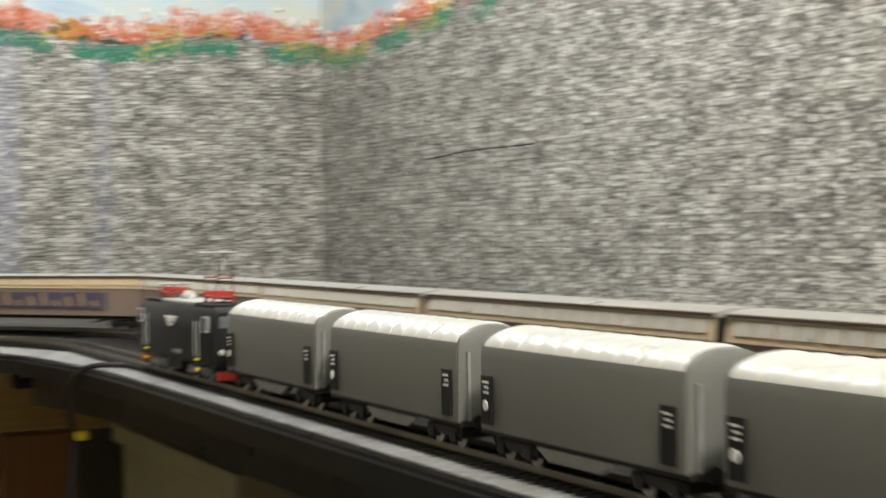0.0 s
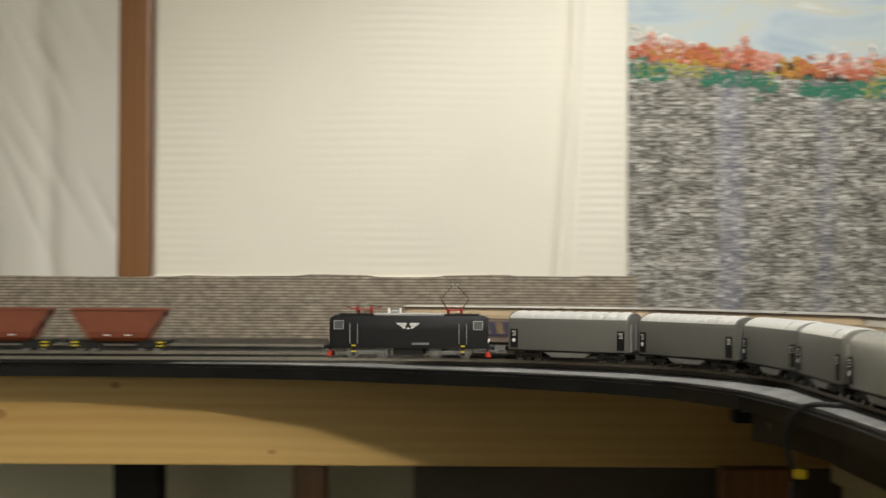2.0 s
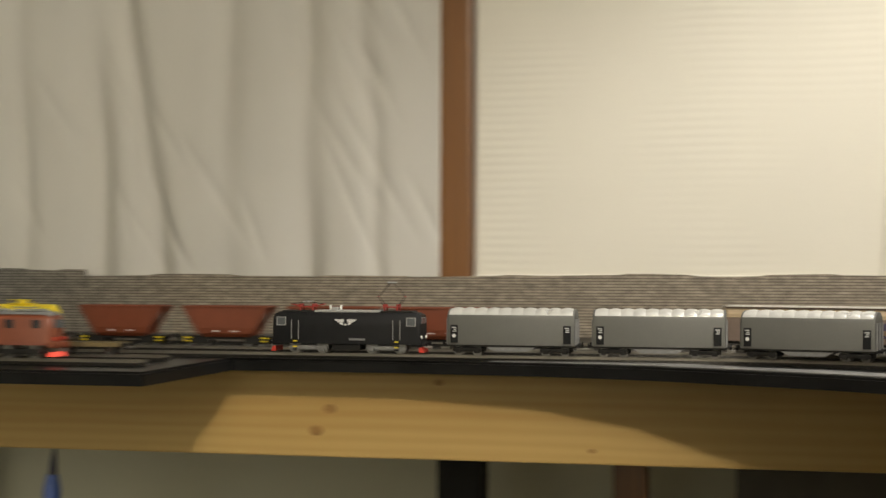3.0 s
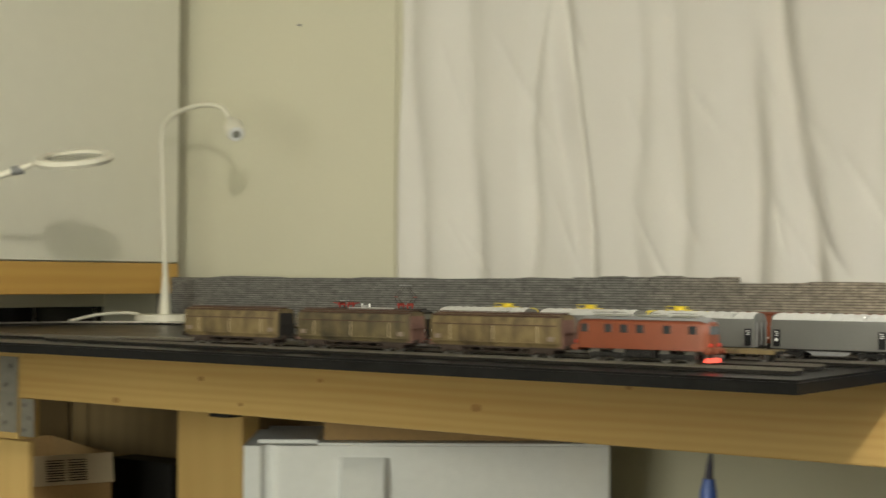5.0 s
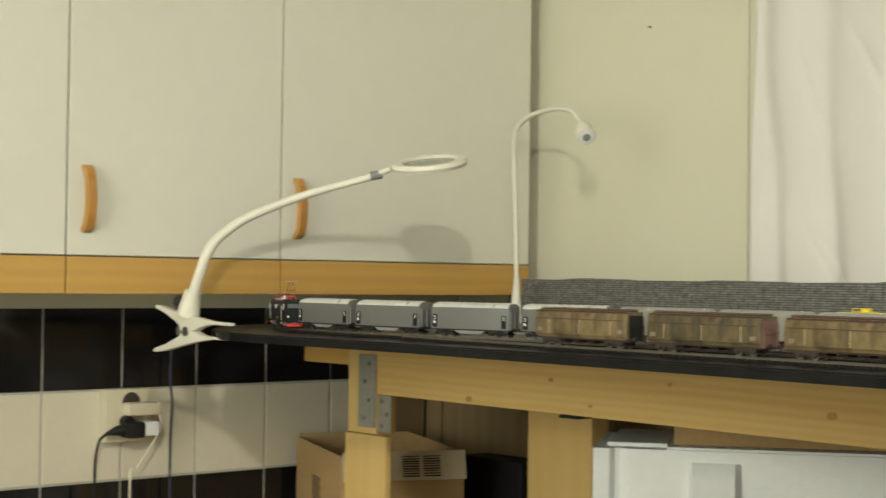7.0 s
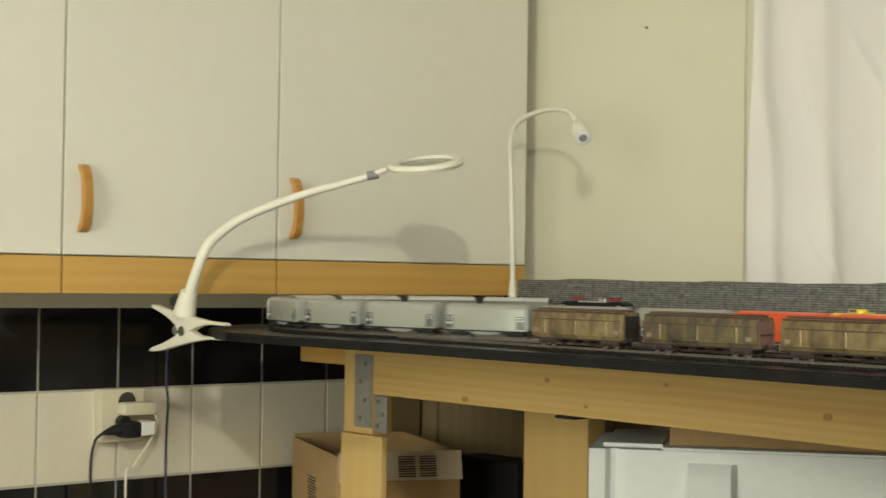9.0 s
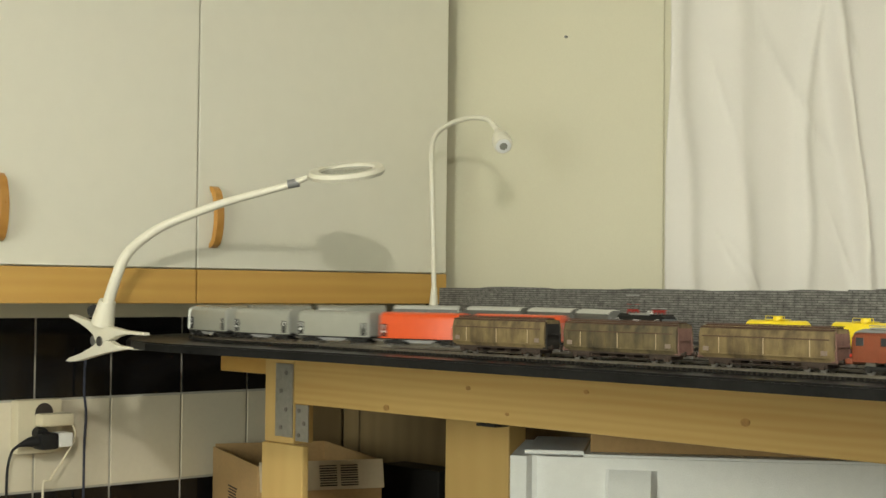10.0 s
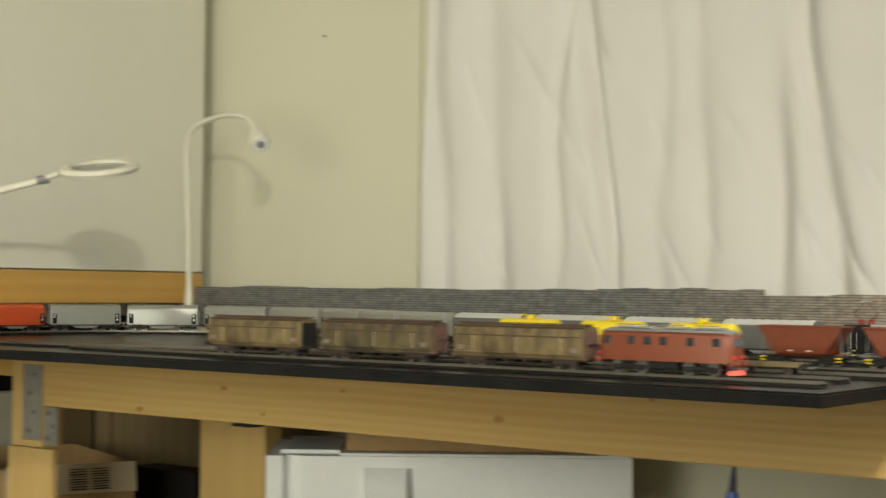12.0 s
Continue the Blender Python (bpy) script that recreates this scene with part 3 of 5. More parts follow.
def window_wall():
    c = cloth("curtain", -1.800, -0.505, YB - 0.054, 1.2945, ZC - 0.02, "curtain", 11)
    tagged(c, "long off-white curtain hanging in soft folds", "curtain")
    # roller blind: ribbed cloth with a pulled seam
    bm = bmesh.new()
    nx, nz = 90, 420
    grid = []
    for j in range(nz + 1):
        z = 1.296 + (ZC - 0.05 - 1.296) * j / nz
        row = []
        for i in range(nx + 1):
            u = i / nx
            x = -0.455 + 0.715 * u
            seam = math.exp(-((x - 0.158 - 0.06 * min(0.45, z - 1.3)) / 0.007) ** 2)
            rib = 0.00028 * math.sin(z * 2 * math.pi / 0.0125 + 2.5 * noise.noise((x * 5, z * 7, 4))) * max(0, noise.noise((x * 6, z * 9, 2)) + 0.2 + 0.5 * (x > 0.19))
            row.append(bm.verts.new((x, YB - 0.032 - 0.011 * seam + rib + 0.004 * noise.noise((x * 3, z * 2, 8)), z)))
        grid.append(row)
    for j in range(nz):
        for i in range(nx):
            bm.faces.new((grid[j][i], grid[j][i + 1], grid[j + 1][i + 1], grid[j + 1][i]))
    blind = part("roller_blind", bm, "blind")
    blind.data.polygons.foreach_set("use_smooth", [True] * len(blind.data.polygons))
    blind.modifiers.new("thickness", "SOLIDIFY").thickness = 0.0015
    tagged(blind, "lowered cream roller blind with fine horizontal ribs", "roller blind")
    bm = bmesh.new()
    tube(bm, smooth_line([(0.150, YB - 0.044, 1.297), (0.157, YB - 0.046, 1.42), (0.170, YB - 0.046, 1.56), (0.176, YB - 0.045, 1.75), (0.180, YB - 0.044, 2.40)]), 0.0017, 6)
    tagged(part("pull_cord", bm, "blind", blind), "thin cream pull cord")
    part("bottom_bar", bx(-0.455, 0.26, YB - 0.036, YB - 0.026, 1.293, 1.299, bevel=0.002), "blind", blind)
    tagged(part("window_post", bx(-0.507, -0.457, YB - 0.05, YB, 1.20, ZC, bevel=0.006), "brown_post"), "dark brown stained wooden window post", "post", kind="structure")
    # printed brick strip, cut by hand, in overlapping lengths
    for x0, x1, top, d in ((-2.45, -1.36, 1.300, 0.006), (-1.40, -1.085, 1.3045, 0.008), (-1.10, -0.30, 1.2955, 0.006), (-0.32, 0.268, 1.298, 0.008)):
        bm = bmesh.new()
        n = 40
        vs = []
        for i in range(n + 1):
            x = x0 + (x1 - x0) * i / n
            t = top + 0.0025 * noise.noise((x * 6, top * 9, 0)) + (0.002 if (i // 7) % 2 else 0)
            for yy in (YB - d - 0.002, YB - d):
                vs.append(bm.verts.new((x, yy - 0.055, 1.19)))
                vs.append(bm.verts.new((x, yy - 0.055, t)))
        for i in range(n):
            a, b = 4 * i, 4 * i + 4
            bm.faces.new((vs[a], vs[b], vs[b + 1], vs[a + 1]))
            bm.faces.new((vs[a + 1], vs[b + 1], vs[b + 3], vs[a + 3]))
            bm.faces.new((vs[a + 2], vs[a + 3], vs[b + 3], vs[b + 2]))
        bmesh.ops.recalc_face_normals(bm, faces=bm.faces)
        tagged(part("brick_strip", bm, "brick"), "printed grey brick card strip standing along the wall", "card strip", "brick strips")
    bm = bmesh.new()
    rod(bm, (-2.10, YB, 1.818), (-2.10, YB - 0.006, 1.818), 0.0026, 8)
    tagged(part("wall_hook", bm, "undergrey"), "small grey screw in the cream wall", "screw")
    bm = bmesh.new()
    tube(bm, [(-1.845, YB - 0.004, 1.30), (-1.846, YB - 0.004, 1.9), (-1.85, YB - 0.004, ZC)], 0.002, 6)
    tagged(part("wall_cable", bm, "wall"), "thin painted cable running up the wall", "cable")


# ---- table ----
def deck_outline():
    pts = [(-0.592, 1.362), (-0.596, 1.615), (-0.40, 1.614), (-0.25, 1.598), (-0.135, 1.568), (0.04, 1.482), (0.125, 1.422), (0.192, 1.35), (0.232, 1.25), (0.250, 1.12), (0.256, 1.0), (0.258, 0.6), (0.262, -1.56),
           (XR - 0.012, -1.56), (XR - 0.012, YB - 0.075), (-2.30, YB - 0.075)]
    cx, cy, r = -2.06, 1.804, 0.452
    for i in range(15):
        a = radians(120 + 150 * i / 14)
        pts.append((cx + r * math.cos(a), cy + r * math.sin(a)))
    pts.append((-1.7, 1.372))
    return pts


def board():
    owner = thing("layout_board", "black painted railway board with a stepped, rounded front edge", "railway board")
    pts = deck_outline()
    bm = bmesh.new()
    lo = [bm.verts.new((x, y, DECK_Z - 0.0140)) for x, y in pts]
    hi = [bm.verts.new((x, y, DECK_Z)) for x, y in pts]
    k = len(pts)
    for i in range(k):
        bm.faces.new((lo[i], lo[(i + 1) % k], hi[(i + 1) % k], hi[i]))
    bm.faces.new(hi)
    bm.faces.new(lo[::-1])
    bmesh.ops.recalc_face_normals(bm, faces=bm.faces)
    es = [e for e in bm.edges if e.verts[0].co.z > DECK_Z - 0.001 and e.verts[1].co.z > DECK_Z - 0.001]
    bmesh.ops.bevel(bm, geom=es, offset=0.0025, segments=2, affect="EDGES", clamp_overlap=True)
    part("board_top", bm, "deck", owner)
    # worn strip along the corner's curved front edge, its grey holding reflected light
    line = smooth_line([(-0.30, 1.610, 0), (-0.245, 1.604, 0), (-0.130, 1.574, 0), (0.045, 1.488, 0), (0.130, 1.428, 0), (0.198, 1.354, 0), (0.239, 1.252, 0), (0.257, 1.12, 0), (0.263, 1.0, 0), (0.266, 0.6, 0), (0.268, -0.3, 0)], 10)
    bm = bmesh.new()
    prev = None
    for i, p in enumerate(line):
        d = (line[min(i + 1, len(line) - 1)] - line[max(i - 1, 0)]).normalized()
        nrm = Vector((-d.y, d.x, 0))
        w = 0.040 + 0.010 * noise.noise((p.x * 12, p.y * 12, 0))
        w *= min(1, 0.15 + i / 18)
        a, b = p + nrm * -0.003, p + nrm * w
        cur = [bm.verts.new((q.x, q.y, DECK_Z + 0.0006 + h)) for q in (a, b) for h in (0, 0.0009)]
        if prev:
            bm.faces.new((prev[1], cur[1], cur[3], prev[3]))
            bm.faces.new((prev[0], cur[0], cur[1], prev[1]))
            bm.faces.new((prev[2], prev[3], cur[3], cur[2]))
        prev = cur
    bmesh.ops.recalc_face_normals(bm, faces=bm.faces)
    part("edge_strip", bm, "worn_sheen", owner, "worn grey edge strip with the board's sheen in its colour")
    # right-hand fascia below the curved edge
    bm = bmesh.new()
    seg = [(0.238, 1.22), (0.252, 1.17), (0.262, 1.10), (0.268, 1.05), (0.272, 0.6), (0.275, -1.0)]
    prev = None
    for x, y in seg:
        cur = [bm.verts.new((x + dx, y, z)) for dx in (0, 0.012) for z in (DECK_Z - 0.036, DECK_Z - 0.0145)]
        if prev:
            bm.faces.new((prev[0], cur[0], cur[1], prev[1]))
            bm.faces.new((prev[2], prev[3], cur[3], cur[2]))
            bm.faces.new((prev[0], prev[2], cur[2], cur[0]))
        prev = cur
    bmesh.ops.recalc_face_normals(bm, faces=bm.faces)
    part("fascia", bm, "deck", owner, "black curved fascia board")
    return owner


def knots(owner, spots, y):
    for x, z, r in spots:
        bm = bmesh.new()
        bmesh.ops.create_circle(bm, cap_ends=True, segments=14, radius=r, matrix=Matrix.Translation((x, y - 0.0012, z)) @ Matrix.Rotation(radians(90), 4, "X") @ Matrix.Diagonal((1.25, 0.9, 1, 1)))
        ext = bmesh.ops.extrude_face_region(bm, geom=list(bm.faces))
        bmesh.ops.translate(bm, verts=[v for v in ext["geom"] if isinstance(v, bmesh.types.BMVert)], vec=(0, 0.002, 0))
        bmesh.ops.recalc_face_normals(bm, faces=bm.faces)
        part("knot", bm, "knot", owner)


def table_frame():
    owner = thing("table_frame", "pine timber frame with steel brackets under the board", "table frame")
    part("front_beam", bx(-2.1455, 0.62, 1.67, 1.715, 1.091, 1.1885, bevel=0.003), "pine", owner)
    part("rear_beam", bx(-2.231, 0.62, 2.17, 2.215, 1.091, 1.1885, bevel=0.003), "pine", owner)
    part("cross_beam", bx(-2.40, -2.2315, 1.69, 1.735, 1.137, 1.1885, bevel=0.003), "rail_wood", owner)
    for x in (-2.10, -1.2, -0.3, 0.5):
        part("cross_beam", bx(x - 0.0225, x + 0.0225, 1.7152, 2.1698, 1.10, 1.1885, bevel=0.003), "pine_up", owner)
    part("leg", bx(-2.231, -2.146, 1.67, 1.7145, 1.019, 1.1885, bevel=0.002), "pine_up", owner)
    part("leg", bx(-2.231, -2.112, 1.664, 1.678, 0.0, 1.0185, bevel=0.003), "pine_up", owner, "pale pine leg below the corner joint")
    part("leg", bx(-2.061, -1.897, 1.96, 2.005, 0.0, 1.0905, bevel=0.003), "pine_up", owner)
    part("leg", bx(-0.398, -0.344, 1.78, 1.83, 0.0, 1.0905, bevel=0.003), "frame", owner, "black painted leg")
    part("leg", bx(-0.190, -0.150, 1.80, 1.84, 0.0, 1.0905, bevel=0.003), "brown_post", owner, "brown stained leg")
    part("leg", bx(0.50, 0.56, 1.72, 1.78, 0.0, 1.0905, bevel=0.003), "pine_up", owner)
    knots(owner, ((-0.498, 1.146, 0.006), (-0.514, 1.121, 0.0065), (-0.199, 1.106, 0.003), (-0.371, 1.178, 0.004), (-1.184, 1.127, 0.006), (-1.705, 1.143, 0.004),
                  (-1.461, 1.151, 0.0035), (-1.898, 1.100, 0.0055), (-0.95, 1.165, 0.003), (-1.62, 1.108, 0.003)), 1.67)
    for x0, x1, z0, z1 in ((-2.196, -2.147, 1.031, 1.161), (-2.137, -2.102, 1.026, 1.0905)):
        br = part("bracket", bx(x0, x1, 1.6665, 1.6695, z0, z1, bevel=0.001), "steel", owner, "galvanised steel angle plate")
        k = 4 if z1 - z0 > 0.1 else 3
        for i in range(k):
            bm = bmesh.new()
            zz = z0 + (z1 - z0) * (i + 0.5) / k
            xx = (x0 + x1) / 2 + (0.007 if i % 2 else -0.007)
            rod(bm, (xx, 1.6665, zz), (xx, 1.6650, zz), 0.004, 10)
            part("screw", bm, "wheel", br)
    # underside clutter on the beam
    part("cable_clip", bx(-1.685, -1.645, 1.668, 1.700, 1.086, 1.0905, bevel=0.001), "frame", owner)
    # right arm of the frame, dark below the corner
    side = thing("side_frame", "dark wooden side frame below the corner of the board", "table frame")
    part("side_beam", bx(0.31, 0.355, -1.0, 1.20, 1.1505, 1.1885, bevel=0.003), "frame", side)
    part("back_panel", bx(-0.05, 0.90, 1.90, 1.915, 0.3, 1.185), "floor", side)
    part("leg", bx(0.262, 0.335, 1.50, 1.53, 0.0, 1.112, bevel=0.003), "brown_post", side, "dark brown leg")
    cab = thing("drawer_cabinet", "olive brown drawer cabinet under the railway board", "cabinet")
    part("cabinet_top", bx(0.344, 0.72, 1.038, 1.40, 1.113, 1.130, bevel=0.002), "olive", cab)
    part("cabinet_body", bx(0.352, 0.71, 1.048, 1.39, 0.0, 1.1128, bevel=0.002), "olive", cab)
    for z in (0.70, 0.88, 1.06):
        part("drawer_grip", bx(0.349, 0.3518, 1.10, 1.30, z, z + 0.008), "frame", cab)
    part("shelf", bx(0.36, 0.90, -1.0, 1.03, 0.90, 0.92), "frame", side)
    for y in (-0.9, 0.4):
        part("leg", bx(0.31, 0.36, y, y + 0.05, 0.0, 1.0995, bevel=0.003), "pine_up", side)


# ---- kitchen ----
def tile_rows(west):
    part("grout", bx(XL, XL + 0.0040, -1.5, YB, 0.5, 1.2320), "grout", west)
    zs = (0.5415, 0.7185, 0.8955, 1.0725, 1.2495)
    ys0 = 1.6305
    protos = {}
    for r in range(4):
        kind = "tile_black" if r in (1, 3) else "tile_white"
        z0, z1 = zs[r] + 0.0022, zs[r + 1] - 0.0022
        if r == 3:
            z1 = 1.2315
        for i in range(-18, 5):
            y0, y1 = ys0 + 0.1685 * i + 0.0024, ys0 + 0.1685 * (i + 1) - 0.0024
            if y1 > YB:
                y1 = YB - 0.002
            if y0 > YB - 0.01 or y0 < -1.5:
                continue
            key = (r, y1 - y0 < 0.16)
            if key not in protos:
                protos[key] = part("tile", bx(0, 0.0062, 0, y1 - y0, 0, z1 - z0, bevel=0.0014), kind, west)
                protos[key].matrix_basis = pose(XL + 0.0005, y0, z0)
            else:
                again(protos[key], west, pose(XL + 0.0005, y0, z0))
    part("wall_lining", bx(XL, XL + 0.012, -1.5, YB, 1.2325, 1.30), "wall", west, "cream painted strip above the tiles")


def cupboard(y0, y1):
    c = thing("wall_cabinet", "white melamine wall cabinet with a wooden bow handle", "cabinet", "wall cabinets")
    g = 0.0015
    part("carcass", bx(XL + 0.001, XCAB - 0.0185, y0 + g, y1 - g, 1.30, ZC - 0.03), "melamine", c)
    door = part("door", bx(XCAB - 0.018, XCAB, y0 + 0.002, y1 - 0.002, 1.331, ZC - 0.04, bevel=0.0015), "melamine", c)
    hy = y0 + 0.036
    z0, z1 = 1.370, 1.487
    bm = bmesh.new()
    st = []
    for i in range(17):
        v = i / 16
        z = z0 + (z1 - z0) * v
        out = 0.004 + 0.022 * math.sin(math.pi * v) ** 0.45
        th = 0.010 if 0.12 < v < 0.88 else 0.013
        w = 0.0095
        st.append([(XCAB + max(0.0005, out - th), hy - w, z), (XCAB + out, hy - w * 0.8, z), (XCAB + out, hy + w * 0.8, z), (XCAB + max(0.0005, out - th), hy + w, z)])
    loft(bm, st)
    part("handle", bm, "handle", door, "varnished wooden bow handle", smooth=True)
    part("light_rail", bx(XCAB - 0.016, XCAB + 0.002, y0 + g, y1 - g, 1.264, 1.3285, bevel=0.002), "rail_wood", c, "oak strip below the door")
    part("bottom_panel", bx(XL + 0.014, XCAB - 0.0165, y0 + g, y1 - g, 1.284, 1.2995), "melamine", c)
    return c


def socket_and_plugs():
    s = thing("wall_socket", "cream double wall socket with plugged-in adapters", "socket")
    x = XL + 0.007
    part("plate", bx(x, x + 0.03, 1.411, 1.506, 0.972, 1.076, bevel=0.006), "outlet", s, smooth=True)
    bm = bmesh.new()
    rod(bm, (x + 0.029, 1.466, 1.050), (x + 0.031, 1.466, 1.050), 0.019, 20)
    part("outlet_well", bm, "ink", s)
    a = thing("power_adapter", "black plug-in power adapter with a white label", "adapter")
    part("case", bx(x + 0.031, x + 0.070, 1.440, 1.478, 0.982, 1.014, bevel=0.007), "cable", a, smooth=True)
    part("sleeve", loft(bmesh.new(), [[(x + 0.05 + r * math.cos(q), yy, 0.998 + dz + 0.8 * r * math.sin(q)) for q in (2 * math.pi * k / 12 for k in range(12))] for yy, r, dz in ((1.400, 0.003, -0.006), (1.412, 0.007, -0.003), (1.426, 0.012, 0.0), (1.4395, 0.015, 0.0))]), "cable", a, smooth=True)
    part("earth_dome", rod(bmesh.new(), (x + 0.031, 1.452, 1.012), (x + 0.052, 1.452, 1.012), 0.012, 18), "cable", a, smooth=True)
    part("sticker", bx(x + 0.036, x + 0.069, 1.4785, 1.507, 0.986, 1.013, bevel=0.002), "white", a, "small printed label")
    for k in range(4):
        part("label_bar", bx(x + 0.040, x + 0.062, 1.4774, 1.4782, 0.990 + 0.006 * k, 0.9925 + 0.006 * k), "ink", a)
    b = thing("plug", "white mains plug in the socket", "plug")
    part("case", bx(x + 0.031, x + 0.062, 1.445, 1.514, 1.025, 1.050, bevel=0.006), "outlet", b, smooth=True)

    def cord(mat_name, pts, r, label):
        bm = bmesh.new()
        tube(bm, smooth_line(pts), r, 8)
        tagged(part("cable", bm, mat_name), label, "cable", smooth_group)

    smooth_group = "hanging cables"
    cord("cable", [(x + 0.05, 1.402, 0.992), (x + 0.05, 1.388, 0.978), (x + 0.05, 1.380, 0.93), (x + 0.05, 1.383, 0.80), (x + 0.05, 1.39, 0.55)], 0.0028, "black cable hanging from an adapter")
    cord("outlet", [(x + 0.05, 1.513, 1.035), (x + 0.052, 1.522, 1.005), (x + 0.052, 1.505, 0.972), (x + 0.05, 1.472, 0.925), (x + 0.05, 1.455, 0.89), (x + 0.05, 1.47, 0.6)], 0.0024, "white cable hanging from a plug")
    cord("bluecable", [(x + 0.02, 1.560, 1.17), (x + 0.02, 1.558, 1.09), (x + 0.02, 1.563, 1.04), (x + 0.02, 1.560, 0.95), (x + 0.02, 1.563, 0.6)], 0.0026, "dark blue cable hanging on the tiles")


def clamp_lamp():
    lamp = thing("magnifier_lamp", "white clamp-on magnifier lamp with a curved flexible arm", "magnifier lamp")
    y = 1.385

    def jaw_plate(pts, half):
        """A flat plate cut to an outline, standing in the xz plane."""
        bm = bmesh.new()
        rings = [[bm.verts.new((px_, y + d, pz_)) for px_, pz_ in pts] for d in (-half, half)]
        bm.faces.new(rings[0][::-1])
        bm.faces.new(rings[1])
        for a in range(len(pts)):
            b = (a + 1) % len(pts)
            bm.faces.new((rings[0][a], rings[0][b], rings[1][b], rings[1][a]))
        bmesh.ops.recalc_face_normals(bm, faces=bm.faces)
        bmesh.ops.bevel(bm, geom=[e for e in bm.edges if abs(e.verts[0].co.y - e.verts[1].co.y) < 1e-5], offset=0.0012, segments=2, affect="EDGES", clamp_overlap=True)
        return bm

    # the clamp: two jaws on a pivot, gripping the board's end, with a lever each on the other side
    upper = [(-2.424, 1.2435), (-2.416, 1.2445), (-2.385, 1.2395), (-2.350, 1.2340), (-2.292, 1.2265), (-2.262, 1.2235), (-2.236, 1.2205), (-2.180, 1.2190), (-2.180, 1.2145), (-2.236, 1.2150), (-2.268, 1.2095), (-2.286, 1.2030),
             (-2.320, 1.1960), (-2.330, 1.2000), (-2.338, 1.2100), (-2.352, 1.2180), (-2.385, 1.2300), (-2.418, 1.2385)]
    lower = [(-2.431, 1.1620), (-2.422, 1.1605), (-2.390, 1.1635), (-2.345, 1.1725), (-2.290, 1.1825), (-2.236, 1.1895), (-2.184, 1.1900), (-2.184, 1.1940), (-2.236, 1.1935), (-2.268, 1.1960), (-2.286, 1.2015),
             (-2.310, 1.2060), (-2.326, 1.2010), (-2.338, 1.1925), (-2.356, 1.1855), (-2.385, 1.1760), (-2.420, 1.1680)]
    part("clamp_jaw", jaw_plate(upper, 0.0075), "lampwhite", lamp)
    part("clamp_jaw", jaw_plate(lower, 0.0068), "lampwhite", lamp)
    part("spring", rod(bmesh.new(), (-2.340, y - 0.0062, 1.2010), (-2.340, y + 0.0062, 1.2010), 0.0085, 16), "steel", lamp, "coiled steel spring", smooth=True)
    part("pivot", rod(bmesh.new(), (-2.314, y - 0.0100, 1.2008), (-2.314, y - 0.0070, 1.2008), 0.0085, 18), "wheel", lamp, "bright steel pivot", smooth=True)
    part("socket", rod(bmesh.new(), (-2.319, y, 1.230), (-2.304, y, 1.270), 0.0205, 20, 0.0145), "lampwhite", lamp, smooth=True)
    part("knob", rod(bmesh.new(), (-2.366, y + 0.012, 1.250), (-2.345, y - 0.002, 1.252), 0.0115, 14), "frame", lamp, "black tightening knob", smooth=True)
    arm = [(-2.308, 1.385, 1.250), (-2.294, 1.387, 1.288), (-2.276, 1.40, 1.344), (-2.27, 1.43, 1.376), (-2.252, 1.470, 1.4045), (-2.209, 1.548, 1.441), (-2.163, 1.601, 1.462), (-2.123, 1.632, 1.475)]
    bm = bmesh.new()
    line = smooth_line(arm, 8)
    tube(bm, line, [0.0105 - 0.0045 * i / (len(line) - 1) for i in range(len(line))], 14)
    part("arm", bm, "lampwhite", lamp, smooth=True)
    bm = bmesh.new()
    rod(bm, (-2.124, 1.630, 1.4745), (-2.085, 1.647, 1.4885), 0.0070, 10, 0.0045)
    part("neck", bm, "lampwhite", lamp)
    part("hinge", rod(bmesh.new(), (-2.118, 1.628, 1.4765), (-2.104, 1.642, 1.4800), 0.0078, 12), "undergrey", lamp, "grey swivel hinge", smooth=True)
    tilt = Matrix.Translation((-2.042, 1.698, 1.4985)) @ Matrix.Rotation(radians(57), 4, "Z") @ Matrix.Rotation(radians(-8), 4, "Y") @ Matrix.Rotation(radians(13), 4, "X")
    bm = bmesh.new()
    rings = []
    for i in range(49):
        a = 2 * math.pi * i / 48
        rings.append([tuple(tilt @ Vector(((0.058 + dx) * math.cos(a), (0.058 + dx) * math.sin(a), dz))) for dx, dz in ((-0.008, -0.006), (0.006, -0.0065), (0.0095, 0.0), (0.006, 0.0065), (-0.008, 0.006))])
    vs = [[bm.verts.new(p) for p in r] for r in rings[:-1]]
    for i in range(48):
        a, b = vs[i], vs[(i + 1) % 48]
        for k in range(5):
            bm.faces.new((a[k], a[(k + 1) % 5], b[(k + 1) % 5], b[k]))
    bmesh.ops.recalc_face_normals(bm, faces=bm.faces)
    ring = part("ring", bm, "lampwhite", lamp, "white lamp ring", smooth=True)
    bm = bmesh.new()
    bmesh.ops.create_cone(bm, cap_ends=True, segments=40, radius1=0.0475, radius2=0.0475, depth=0.003, matrix=tilt)
    part("magnifier_lens", bm, "lensglass", ring, "clear magnifying lens", smooth=True)


